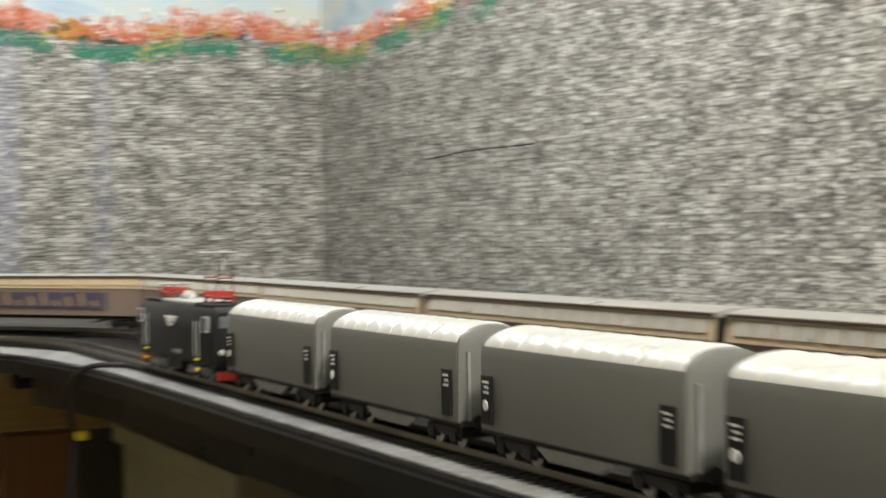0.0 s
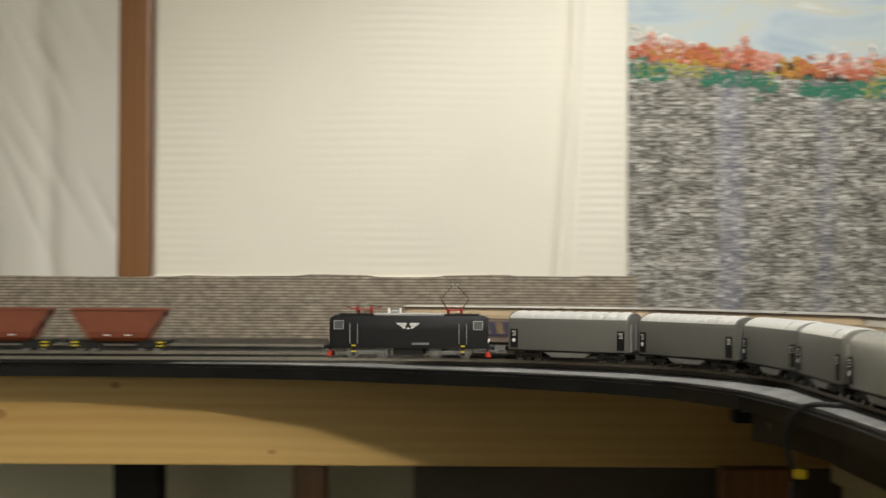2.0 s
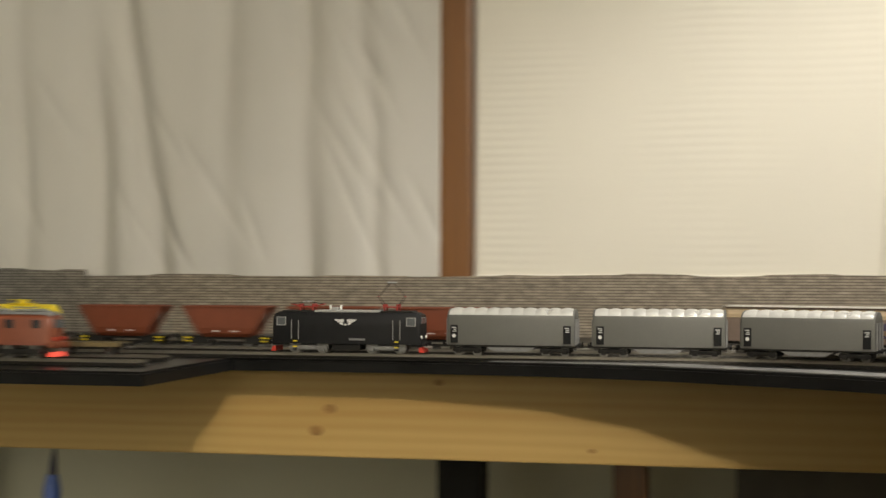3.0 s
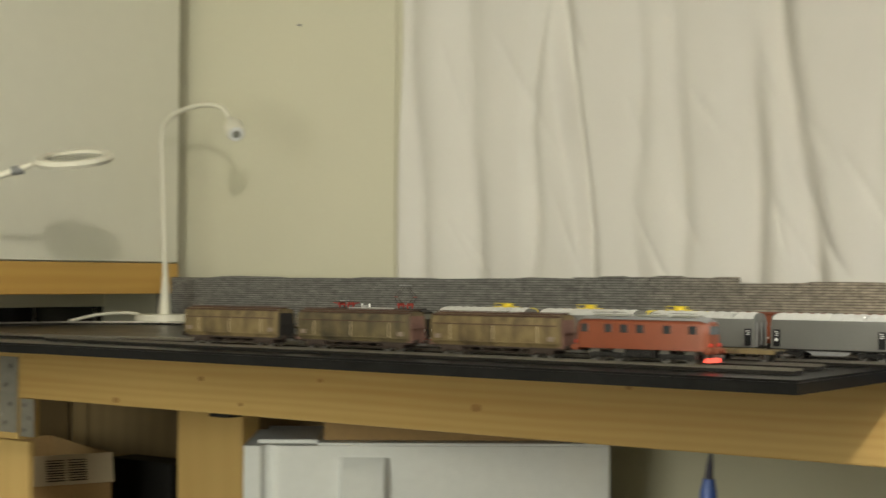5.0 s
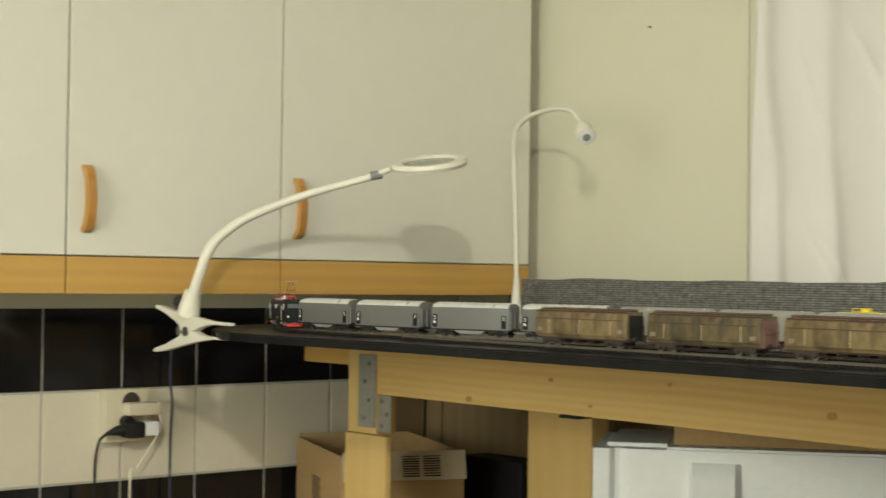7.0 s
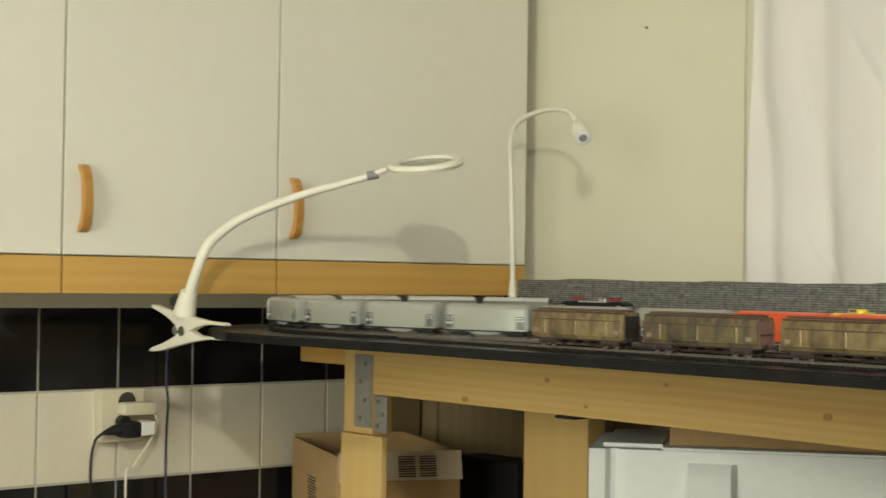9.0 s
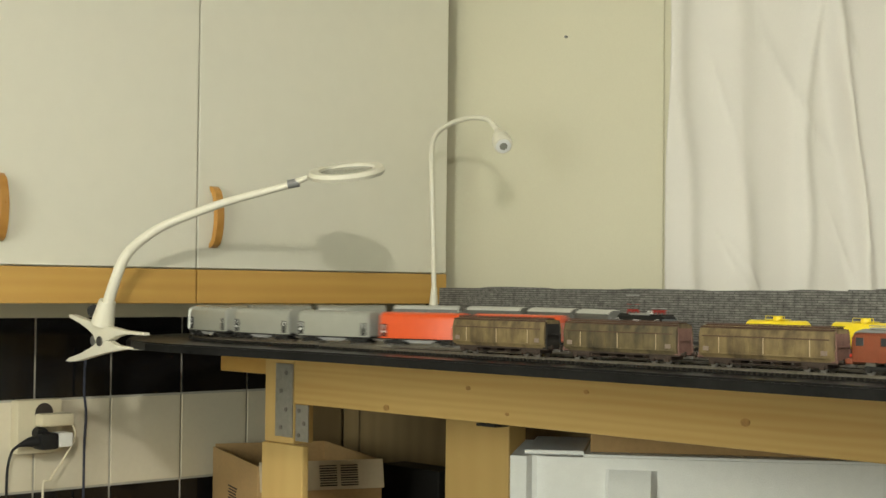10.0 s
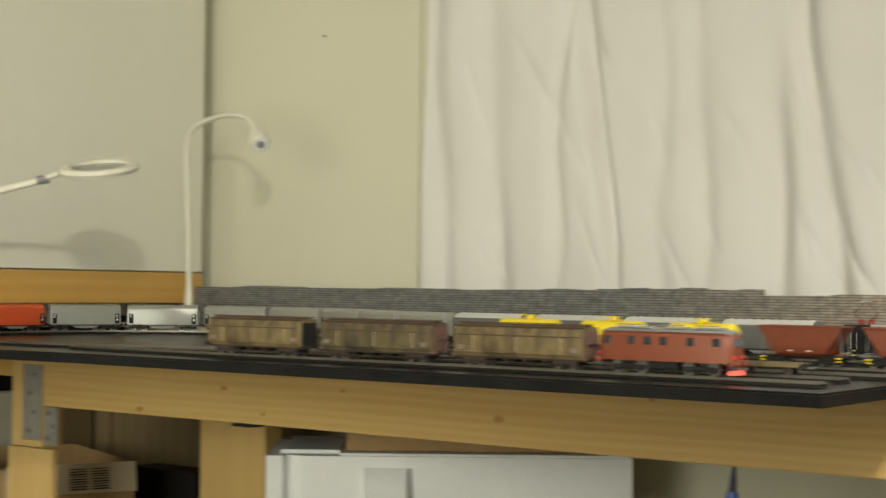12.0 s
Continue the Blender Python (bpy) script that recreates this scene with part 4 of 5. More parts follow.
def gooseneck_lamp():
    lamp = thing("gooseneck_lamp", "white desk lamp with a thin gooseneck and a small round head", "desk lamp")
    x, y = -2.317, 2.165
    bm = bmesh.new()
    rod(bm, (x, y, DECK_Z), (x, y, DECK_Z + 0.018), 0.062, 32, 0.058)
    part("base", bm, "lampwhite", lamp, smooth=True)
    bm = bmesh.new()
    rod(bm, (x, y, DECK_Z + 0.018), (x + 0.001, y, 1.300), 0.0125, 16, 0.0060)
    part("stem", bm, "lampwhite", lamp, smooth=True)
    pts = [(-2.316, 2.165, 1.298), (-2.320, 2.165, 1.407), (-2.326, 2.165, 1.525), (-2.323, 2.16, 1.583), (-2.306, 2.155, 1.614), (-2.253, 2.14, 1.632), (-2.171, 2.12, 1.638), (-2.098, 2.10, 1.628), (-2.060, 2.09, 1.602)]
    bm = bmesh.new()
    tube(bm, smooth_line(pts, 8), 0.0052, 10)
    part("gooseneck", bm, "lampwhite", lamp, smooth=True)
    bm = bmesh.new()
    a, b = Vector((-2.061, 2.090, 1.604)), Vector((-2.006, 2.055, 1.558))
    d = (b - a).normalized()
    tube(bm, [a, a + d * 0.010, a + d * 0.020, a + d * 0.034, a + d * 0.052, a + d * 0.060], [0.006, 0.008, 0.013, 0.0175, 0.0185, 0.0175], 20)
    head = part("head", bm, "lampwhite", lamp, smooth=True)
    bm = bmesh.new()
    rod(bm, tuple(a + d * 0.0595), tuple(a + d * 0.0615), 0.0145, 20)
    part("reflector", bm, "white", head, "bright metal reflector", smooth=True)
    bm = bmesh.new()
    rod(bm, tuple(a + d * 0.0615), tuple(a + d * 0.063), 0.0075, 14)
    part("bulb", bm, "palegrey", head, "unlit lamp eye", smooth=True)
    bm = bmesh.new()
    tube(bm, smooth_line([(x - 0.03, y - 0.045, 1.224), (x - 0.055, y - 0.06, 1.226), (x - 0.10, y - 0.09, 1.222), (x - 0.15, y - 0.12, 1.209)]), 0.003, 8)
    part("cord", bm, "lampwhite", lamp, smooth=True)


def under_table():
    foam = thing("foam_box", "white polystyrene foam packing block with moulded hollows", "foam block")
    foam.matrix_basis = pose(-1.692, 1.752, 0, 0, 0, 38)
    top = 1.037
    plan = [(0, 0), (0.026, 0), (0.030, 0.004), (0.034, 0.010), (0.042, 0.012), (0.048, 0.006), (0.054, 0.002), (0.060, 0), (0.58, 0), (0.58, 0.26), (0, 0.26)]
    bm = loft(bmesh.new(), [[(u, v, z) for u, v in plan] for z in (0.55, top - 0.003)])
    part("foam_body", bm, "foam", foam, smooth=True)
    part("foam_rim", bx(0.020, 0.115, 0.030, 0.258, top - 0.0028, top + 0.004, bevel=0.002), "foam", foam, "raised moulded rim")
    part("foam_lid", bx(0.116, 0.5795, 0.0005, 0.258, top - 0.0028, top + 0.002, bevel=0.0015), "foam", foam)
    part("foam_boss", loft(bmesh.new(), [[(0.150, 0.0005, z), (0.156, -f, z), (0.222, -f, z), (0.232, 0.0005, z)] for z, f in ((0.90, 0.020), (0.985, 0.019), (1.004, 0.013), (1.016, 0.002))]), "foam", foam, "moulded boss", smooth=True)
    # tan slab added to give the warm lit gap between foam and beam
    sheet = tagged(part("carton_sheet", bx(0.125, 0.55, 0.035, 0.25, top + 0.0022, top + 0.036, bevel=0.002), "card"), "added tan slab filling the lit gap above the foam block", "carton")
    sheet.matrix_basis = foam.matrix_basis.copy()
    tagged(part("back_board", bx(XL + 0.008, XL + 0.026, 2.05, 2.218, 0.0, 1.186, bevel=0.002), "dull_board"), "dull brown upright board in the corner", "board", "back boards")
    for x0, x1 in ((-2.672, -2.62), (-2.614, -1.60)):
        tagged(part("back_board", bx(x0, x1, 2.222, 2.240, 0.0, 1.186, bevel=0.002), "dull_board"), "dull brown upright board behind the table frame", "board", "back boards")
    tagged(part("crate", bx(-1.66, -1.15, 1.80, 2.24, 0.0, 0.5495, bevel=0.004), "card"), "plain cardboard carton under the foam block", "carton")
    box_ = thing("cardboard_box", "open brown cardboard box with printed symbols and a bar label", "cardboard box")
    turn = pose(-2.32, 1.722, 0, 0, 0, 68)
    box_.matrix_basis = turn
    dx, dy, z0, z1 = 0.246, 0.372, 0.62, 0.966
    part("side_panel", bx(0, 0.004, 0, dy, z0, z1 - 0.006), "card", box_)
    part("side_panel", bx(dx - 0.004, dx, 0, dy, z0, z1), "card", box_)
    part("side_panel", bx(0.0045, dx - 0.0045, 0, 0.004, z0, z1), "card", box_)
    part("side_panel", bx(0.0045, dx - 0.0045, dy - 0.004, dy, z0, z1), "card", box_)
    part("bottom_panel", bx(0.005, dx - 0.005, 0.005, dy - 0.005, z0, z0 + 0.004), "card", box_)
    flap = part("flap", loft(bmesh.new(), [[(x, -0.0005, z1), (x, -0.004, z1 + 0.002), (x, -0.016, z1 - 0.052), (x, -0.013, z1 - 0.053)] for x in (0.002, dx)]), "card_in", box_, "pale folded-down flap with bar codes")
    for col in (0.118, 0.160):
        for i in range(9):
            z = z1 - 0.008 - 0.0045 * i
            y = -0.0042 - 0.0118 * (z1 + 0.002 - z) / 0.054
            part("label_bar", bx(col, col + 0.034, y - 0.0016, y - 0.0006, z - 0.0009 - 0.0004 * (i % 3), z + 0.0009), "ink", flap)
    for i in range(8):
        part("printed_mark", bx(-0.0012, -0.0002, 0.16 + 0.004 * (i % 3), 0.23 - 0.006 * (i % 2), z1 - 0.070 - 0.006 * i, z1 - 0.0675 - 0.006 * i), "ink", box_)
    carton = part("stand", bx(0, dx, 0, dy, 0.0, 0.6195), "card")
    carton.matrix_basis = turn
    tagged(carton, "closed carton below the open box", "carton")
    tagged(part("black_case", bx(-2.395, -2.21, 2.085, 2.16, 0.5, 0.934, bevel=0.005), "frame"), "upright black plastic case", "case")
    tagged(part("case_stand", bx(-2.22, -2.05, 2.09, 2.16, 0.0, 0.52, bevel=0.003), "card"), "carton standing by the black case", "carton")
    bot = thing("blue_bottle", "slim blue plastic bottle with a pointed nozzle", "bottle")
    bm = bmesh.new()
    tube(bm, [(-0.886, 1.76, 0.80), (-0.886, 1.76, 1.03), (-0.885, 1.76, 1.048)], [0.011, 0.011, 0.007], 14)
    part("bottle_body", bm, "blueplastic", bot, smooth=True)
    bm = bmesh.new()
    tube(bm, [(-0.885, 1.76, 1.0485), (-0.884, 1.76, 1.063), (-0.882, 1.76, 1.084)], [0.0055, 0.0045, 0.0015], 12)
    part("nozzle", bm, "navy", bot, smooth=True)
    tagged(part("bottle_shelf", bx(-0.94, -0.70, 1.72, 1.95, 0.0, 0.7995, bevel=0.004), "undergrey"), "grey box under the table", "box")
    plug = thing("connector", "yellow cable connector hanging on a black wire", "connector")
    part("yellow_plug", bx(0.254, 0.2635, 1.139, 1.148, 1.149, 1.1565, bevel=0.0025), "yellow", plug)
    bm = bmesh.new()
    tube(bm, smooth_line([(0.252, 1.142, 1.158), (0.245, 1.128, 1.180), (0.246, 1.112, 1.198), (0.256, 1.095, 1.2085), (0.285, 1.08, 1.2085)]), 0.002, 8)
    part("wire", bm, "cable", plug)
    bm = bmesh.new()
    tube(bm, smooth_line([(0.254, 1.146, 1.147), (0.252, 1.15, 1.10), (0.262, 1.15, 1.0)]), 0.002, 8)
    part("wire", bm, "cable", plug)
    clip = thing("edge_clip", "black spring clip on the board edge", "clip")
    part("clip_body", bx(0.236, 0.280, 1.290, 1.310, 1.176, 1.1908, bevel=0.003), "frame", clip)
    part("clip_lever", rod(bmesh.new(), (0.242, 1.288, 1.1865), (0.268, 1.288, 1.188), 0.0009, 8), "steel", clip, "bright steel lever")


west = room()
flower_border()
window_wall()
board()
table_frame()
cupboard(-0.25, 0.36)
cupboard(0.36, 0.78)
cupboard(0.78, 1.197)
cupboard(1.197, 1.639)
cupboard(1.639, 2.29)
tile_rows(west)
socket_and_plugs()
clamp_lamp()
gooseneck_lamp()
under_table()

# ---- tracks ----
T0, TS, T2 = 1.44, 1.532, 1.738
CX, CY = -0.066, 1.265
R1, R2 = 0.3575, 0.473
T1 = CY + R1
LX, LY, LR = -2.06, 1.804, 0.33
T3 = 1.93


def ease(k):
    k = min(1, max(0, k))
    return k * k * (3 - 2 * k)


def main_line():
    """The running line: up the side, round the corner, along the back, round the end loop and back behind."""
    p = [(CX + R1, -1.5 + (CY + 1.5) * i / 120) for i in range(120)]
    p += [(CX + R1 * math.cos(a), CY + R1 * math.sin(a)) for a in (radians(90 * i / 60) for i in range(60))]
    p += [(x, T1 + (LY - LR - T1) * ease((-1.25 - x) / 0.7)) for x in (CX + (LX - CX) * i / 160 for i in range(160))]
    p += [(LX + LR * math.cos(a), LY + LR * math.sin(a)) for a in (radians(-90 - 180 * i / 100) for i in range(100))]
    p += [(x, LY + LR + (T3 - LY - LR) * ease((x - LX - 0.05) / 0.65)) for x in (LX + 2.9 * i / 240 for i in range(241))]
    return p


def storage_line():
    p = [(CX + R2, -1.0 + (CY + 1.0) * i / 100) for i in range(100)]
    p += [(CX + R2 * math.cos(a), CY + R2 * math.sin(a)) for a in (radians(90 * i / 60) for i in range(60))]
    p += [(CX - 1.5 * i / 100, T2) for i in range(101)]
    return p


class Line:
    def __init__(self, pts):
        self.p = np.array(pts)
        self.s = np.concatenate(([0], np.cumsum(np.linalg.norm(np.diff(self.p, axis=0), axis=1))))

    def at(self, s):
        return Vector((float(np.interp(s, self.s, self.p[:, 0])), float(np.interp(s, self.s, self.p[:, 1])), RAIL_Z))

    def stand(self, s, half):
        """The pose of a vehicle whose bogies stand at s - half and s + half; its nose points along the line."""
        a, b = self.at(s - half), self.at(s + half)
        d = b - a
        return Matrix.Translation((a + b) / 2) @ Matrix.Rotation(math.atan2(d.y, d.x), 4, "Z")


def lay_track(line, label):
    owner = thing("track", label, "railway track", "railway tracks", "structure")
    total = float(line.s[-1])
    for off in (-0.00825, 0.00825):
        bm = bmesh.new()
        prev = None
        n = max(2, int(total / 0.02))
        for i in range(n + 1):
            s = total * i / n
            c, d = line.at(s), (line.at(min(total, s + 0.01)) - line.at(max(0, s - 0.01))).normalized()
            q = Vector((-d.y, d.x, 0))
            cur = [bm.verts.new(c + q * (off + w) + Vector((0, 0, z))) for w, z in ((-0.0006, -0.0026), (0.0006, -0.0026), (0.0006, 0), (-0.0006, 0))]
            if prev:
                for k in range(4):
                    bm.faces.new((prev[k], prev[(k + 1) % 4], cur[(k + 1) % 4], cur[k]))
            prev = cur
        bmesh.ops.recalc_face_normals(bm, faces=bm.faces)
        part("rail", bm, "rail", owner)
    verts, faces = [], []
    for i in range(int(total / 0.0075)):
        s = 0.0075 * i + 0.003
        c, d = line.at(s), (line.at(min(total, s + 0.01)) - line.at(max(0, s - 0.01))).normalized()
        q = Vector((-d.y, d.x, 0))
        k = len(verts)
        for u, w, z in ((-1, -1, 0), (1, -1, 0), (1, 1, 0), (-1, 1, 0), (-1, -1, 1), (1, -1, 1), (1, 1, 1), (-1, 1, 1)):
            v = c + d * (0.0016 * u) + q * (0.0148 * w)
            verts.append((v.x, v.y, DECK_Z + 0.0006 if z == 0 else RAIL_Z - 0.0026))
        faces += [(k + 4, k + 5, k + 6, k + 7), (k, k + 1, k + 5, k + 4), (k + 1, k + 2, k + 6, k + 5), (k + 2, k + 3, k + 7, k + 6), (k + 3, k, k + 4, k + 7)]
    me = bpy.data.meshes.new("sleepers")
    me.from_pydata(verts, [], faces)
    me.materials.append(M["sleeper"])
    sl = new("sleepers", me)
    sl.parent = owner
    tagged(sl, kind="stuff")


MAIN, STORE = Line(main_line()), Line(storage_line())
lay_track(MAIN, "running track with a corner curve and an end loop")
lay_track(STORE, "storage track behind the running track")
lay_track(Line([(-0.625, T0), (-1.50, T0), (-1.60, T0 + 0.003), (-1.70, T0 + 0.009), (-1.80, T0 + 0.016)]), "front siding track ending at the board's step")
lay_track(Line([(-0.64, TS), (-1.40, TS), (-1.52, TS - 0.004), (-1.62, TS - 0.012), (-1.70, TS - 0.020)]), "short siding track behind the front one")


# ---- rolling stock; every vehicle is built along x with its wheels on z = 0 ----
def bogie(parent, x, base, frame_mat, wheel_r=0.0053, grey=False):
    b = part("bogie", bx(x - base / 2 - 0.006, x + base / 2 + 0.006, -0.0125, 0.0125, 0.0042, 0.0085, bevel=0.001), frame_mat, parent)
    for sx in (-1, 1):
        for sy in (-1, 1):
            bm = bmesh.new()
            cx_ = x + sx * base / 2
            rod(bm, (cx_, sy * 0.0072, wheel_r), (cx_, sy * 0.0096, wheel_r), wheel_r, 14)
            part("wheel", bm, "wheel", b)
            part("axle_box", bx(cx_ - 0.0028, cx_ + 0.0028, sy * 0.0104, sy * 0.0138, 0.0028, 0.0078, bevel=0.0006), frame_mat, b)
    for sy in (-1, 1):
        part("side_frame", bx(x - base / 2 - 0.004, x + base / 2 + 0.004, sy * 0.0112, sy * 0.0132, 0.0055, 0.0088, bevel=0.0006), frame_mat, b)
    return b


def buffers(parent, half, z=0.0122, material="frame"):
    for s in (-1, 1):
        for y in (-0.010, 0.010):
            bm = bmesh.new()
            rod(bm, (s * half, y, z), (s * (half + 0.0055), y, z), 0.0013, 8)
            rod(bm, (s * (half + 0.0050), y, z), (s * (half + 0.0063), y, z), 0.0028, 10)
            part("buffer", bm, material, parent)
    for s in (-1, 1):
        part("coupling", bx(s * half, s * (half + 0.0105), -0.0022, 0.0022, 0.0068, 0.0092, bevel=0.0005), "wheel", parent)


def hood_wagon(paint, label):
    w = thing("hood_wagon", label, "freight wagon", "running goods train")
    half = 0.0685
    def skirt(x, k):
        return [(x, -0.0168 * k, 0.0118), (x, -0.0170 * k, 0.0400), (x, -0.0160 * k, 0.0440), (x, 0.0160 * k, 0.0440), (x, 0.0170 * k, 0.0400), (x, 0.0168 * k, 0.0118)]
    part("hood", loft(bmesh.new(), [skirt(-half + 0.001, 0.97), skirt(-half + 0.003, 1), skirt(half - 0.003, 1), skirt(half - 0.001, 0.97)]), paint, w, smooth=True)
    # silver hoods get a lighter roof tone for light falling from above
    top_tone = "silver_lit" if paint == "silver" else paint
    def arch(x, g):
        return [(x, (0.0162 + 0.15 * g) * math.sin(q), 0.0400 + (0.0108 + g) * max(0, math.cos(q)) ** 0.7) for q in (radians(-90 + 180 * k / 14) for k in range(15))]
    bays = 10
    roof = part("hood_roof", loft(bmesh.new(), [arch(-half + 0.0015, -0.0006), arch(half - 0.0015, -0.0006)]), top_tone, w, smooth=True)
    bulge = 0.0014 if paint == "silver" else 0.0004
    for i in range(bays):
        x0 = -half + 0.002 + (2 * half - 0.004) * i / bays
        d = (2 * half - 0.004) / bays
        part("hood_bay", loft(bmesh.new(), [arch(x0 + d * f, bulge * (1 - (2 * f - 1) ** 2) - 0.0003) for f in (0.03, 0.2, 0.4, 0.6, 0.8, 0.97)]), top_tone, roof, smooth=True)
    for s in (-1, 1):
        st = [[(s * (half - 0.0016 + dx), y_ * k, 0.0118 + (z_ - 0.0118) * (0.5 + 0.5 * k)) for _, y_, z_ in arch(0, 0.0002) + [(0, 0.0166, 0.0118), (0, -0.0166, 0.0118)]] for dx, k in ((0, 1.0), (0.0016, 0.985), (0.0022, 0.93))]
        part("hood_end", loft(bmesh.new(), st), paint, w, smooth=True)
    part("underframe", bx(-half - 0.002, half + 0.002, -0.0155, 0.0155, 0.0098, 0.0124, bevel=0.0006), "frame", w)
    for s in (-1, 1):
        for y in (-0.012, 0.0, 0.012):
            part("end_post", bx(s * (half + 0.0004), s * (half + 0.0020), y - 0.0007, y + 0.0007, 0.0125, 0.0400), "undergrey", w)
        for sy in (-1, 1):
            x0 = s * (half - 0.0075)
            pl = part("code_panel", bx(x0 - 0.0040, x0 + 0.0040, sy * 0.01705, sy * 0.0182, 0.0140, 0.0330, bevel=0.0003), "black", w, "black panel with white markings")
            for z, a, b in ((0.0305, -0.0025, 0.0025), (0.0285, -0.0025, 0.0010), (0.0265, -0.0025, 0.0018)):
                part("marking_bar", bx(x0 + a, x0 + b, sy * 0.0182, sy * 0.01835, z - 0.0004, z + 0.0004), "white", pl)
            if s > 0:
                bm = bmesh.new()
                rod(bm, (x0, sy * 0.0182, 0.0215), (x0, sy * 0.0186, 0.0215), 0.0020, 12)
                part("marking_disc", bm, "white", pl)
    for y in (-0.0152, 0.0152):
        st = [[(x, y - 0.0006, z0), (x, y + 0.0006, z0), (x, y + 0.0006, 0.0097), (x, y - 0.0006, 0.0097)] for x, z0 in ((-0.026, 0.0090), (-0.018, 0.0052), (0.018, 0.0052), (0.026, 0.0090))]
        part("side_sill", loft(bmesh.new(), st), "undergrey", w)
    for s in (-1, 1):
        bogie(w, s * 0.0475, 0.0205, "frame")
    buffers(w, half)
    return w


def pantograph(parent, x, up):
    p = part("pantograph_base", bx(x - 0.009, x + 0.009, -0.0085, 0.0085, 0.0505, 0.0518, bevel=0.0004), "pantored", parent)
    z = 0.0518
    top = z + (0.0265 if up else 0.0050)
    knee, rise = (0.0150, 0.0110) if up else (0.0190, 0.0022)
    for s in (-1, 1):
        for y in (-0.006, 0.006):
            part("pantograph_arm", rod(bmesh.new(), (x + s * 0.0075, y, z), (x + s * knee, y * 0.7, z + rise), 0.00036, 6), "pantored" if not up else "rustframe", p)
            part("pantograph_arm", rod(bmesh.new(), (x + s * knee, y * 0.7, z + rise), (x + s * 0.0015, y * 0.5, top), 0.00028, 6), "rustframe", p)
        part("knee_bar", rod(bmesh.new(), (x + s * knee, -0.0045, z + rise), (x + s * knee, 0.0045, z + rise), 0.0005, 6), "pantored", p)
        part("contact_bow", rod(bmesh.new(), (x + s * 0.0022, -0.012, top), (x + s * 0.0022, 0.012, top), 0.0007, 6), "roofgrey", p)
        part("spring_frame", bx(x + s * 0.0075 - 0.001, x + s * 0.0075 + 0.001, -0.007, 0.007, 0.0518, 0.0545, bevel=0.0003), "pantored", p)
        for y in (-0.006, 0.006):
            part("insulator", rod(bmesh.new(), (x + s * 0.007, y, 0.0470), (x + s * 0.007, y, 0.0504), 0.0011, 8), "pantored", p)


def black_locomotive():
    w = thing("electric_locomotive", "black electric locomotive with red pantographs and a white wing emblem", "locomotive", "running goods train")
    half = 0.0835
    def ring(x, k, top):
        return [(x, -0.0170 * k, 0.0110), (x, -0.0172 * k, 0.0300), (x, -0.0160 * k, top - 0.005), (x, -0.0120 * k, top - 0.0012), (x, 0.0120 * k, top - 0.0012), (x, 0.0160 * k, top - 0.005), (x, 0.0172 * k, 0.0300), (x, 0.0170 * k, 0.0110)]
    part("body", loft(bmesh.new(), [ring(-half, 0.90, 0.0440), ring(-half + 0.006, 1.0, 0.0468), ring(half - 0.006, 1.0, 0.0468), ring(half, 0.90, 0.0440)]), "black", w, smooth=True)
    part("roof", bx(-0.037, 0.037, -0.0125, 0.0125, 0.0452, 0.0478, bevel=0.0008), "roofgrey", w, "light grey roof hood")
    for s in (-1, 1):
        part("roof_plate", bx(s * 0.038, s * 0.074, -0.0125, 0.0125, 0.0452, 0.0474, bevel=0.0006), "frame", w)
        part("cab_front_window", bx(s * (half - 0.0020), s * (half + 0.0004), -0.0118, 0.0118, 0.0335, 0.0405, bevel=0.0004), "pane", w)
        part("snow_plough", loft(bmesh.new(), [[(s * (half - 0.002), -0.013, 0.0025), (s * (half + 0.003), -0.013, 0.0025), (s * (half + 0.001), -0.013, 0.0078), (s * (half - 0.002), -0.013, 0.0078)],
                                              [(s * (half - 0.002), 0.013, 0.0025), (s * (half + 0.003), 0.013, 0.0025), (s * (half + 0.001), 0.013, 0.0078), (s * (half - 0.002), 0.013, 0.0078)]]), "red", w, "red snow plough")
        part("buffer_beam", bx(s * (half - 0.001), s * (half + 0.0008), -0.015, 0.015, 0.0092, 0.0150, bevel=0.0004), "black", w)
        for y in (-0.0105, 0.0105):
            part("headlight", rod(bmesh.new(), (s * (half - 0.0005), y, 0.0190), (s * (half + 0.0012), y, 0.0190), 0.0018, 12), "white", w)
        pantograph(w, s * 0.048, s < 0)
        for sy in (-1, 1):
            x = s * 0.0735
            part("cab_side_window", bx(x - 0.0045, x + 0.0045, sy * 0.0163, sy * 0.0174, 0.0315, 0.0395, bevel=0.0004), "pane", w)
            for e in ((-0.0052, -0.0045, 0.0308, 0.0402), (0.0045, 0.0052, 0.0308, 0.0402), (-0.0045, 0.0045, 0.0395, 0.0402), (-0.0045, 0.0045, 0.0308, 0.0315)):
                part("window_frame", bx(x + e[0], x + e[1], sy * 0.0163, sy * 0.0177, e[2], e[3]), "roofgrey", w)
            for dx in (0.0615, 0.0535):
                part("hand_rail", rod(bmesh.new(), (s * dx, sy * 0.0180, 0.0160), (s * dx, sy * 0.0180, 0.0370), 0.0004, 6), "roofgrey", w)
            for k in range(4):
                part("warning_bar", bx(s * 0.0575 - 0.0022, s * 0.0575 + 0.0022, sy * 0.0168, sy * 0.0186, 0.0042 + 0.0030 * k, 0.0055 + 0.0030 * k), "yellow" if k % 2 else "black", w)
        b = bogie(w, s * 0.0440, 0.0315, "undergrey", 0.0072)
        for sy in (-1, 1):
            part("spring_box", bx(s * 0.044 - 0.008, s * 0.044 + 0.008, sy * 0.0134, sy * 0.0150, 0.0046, 0.0090, bevel=0.0006), "undergrey", b)
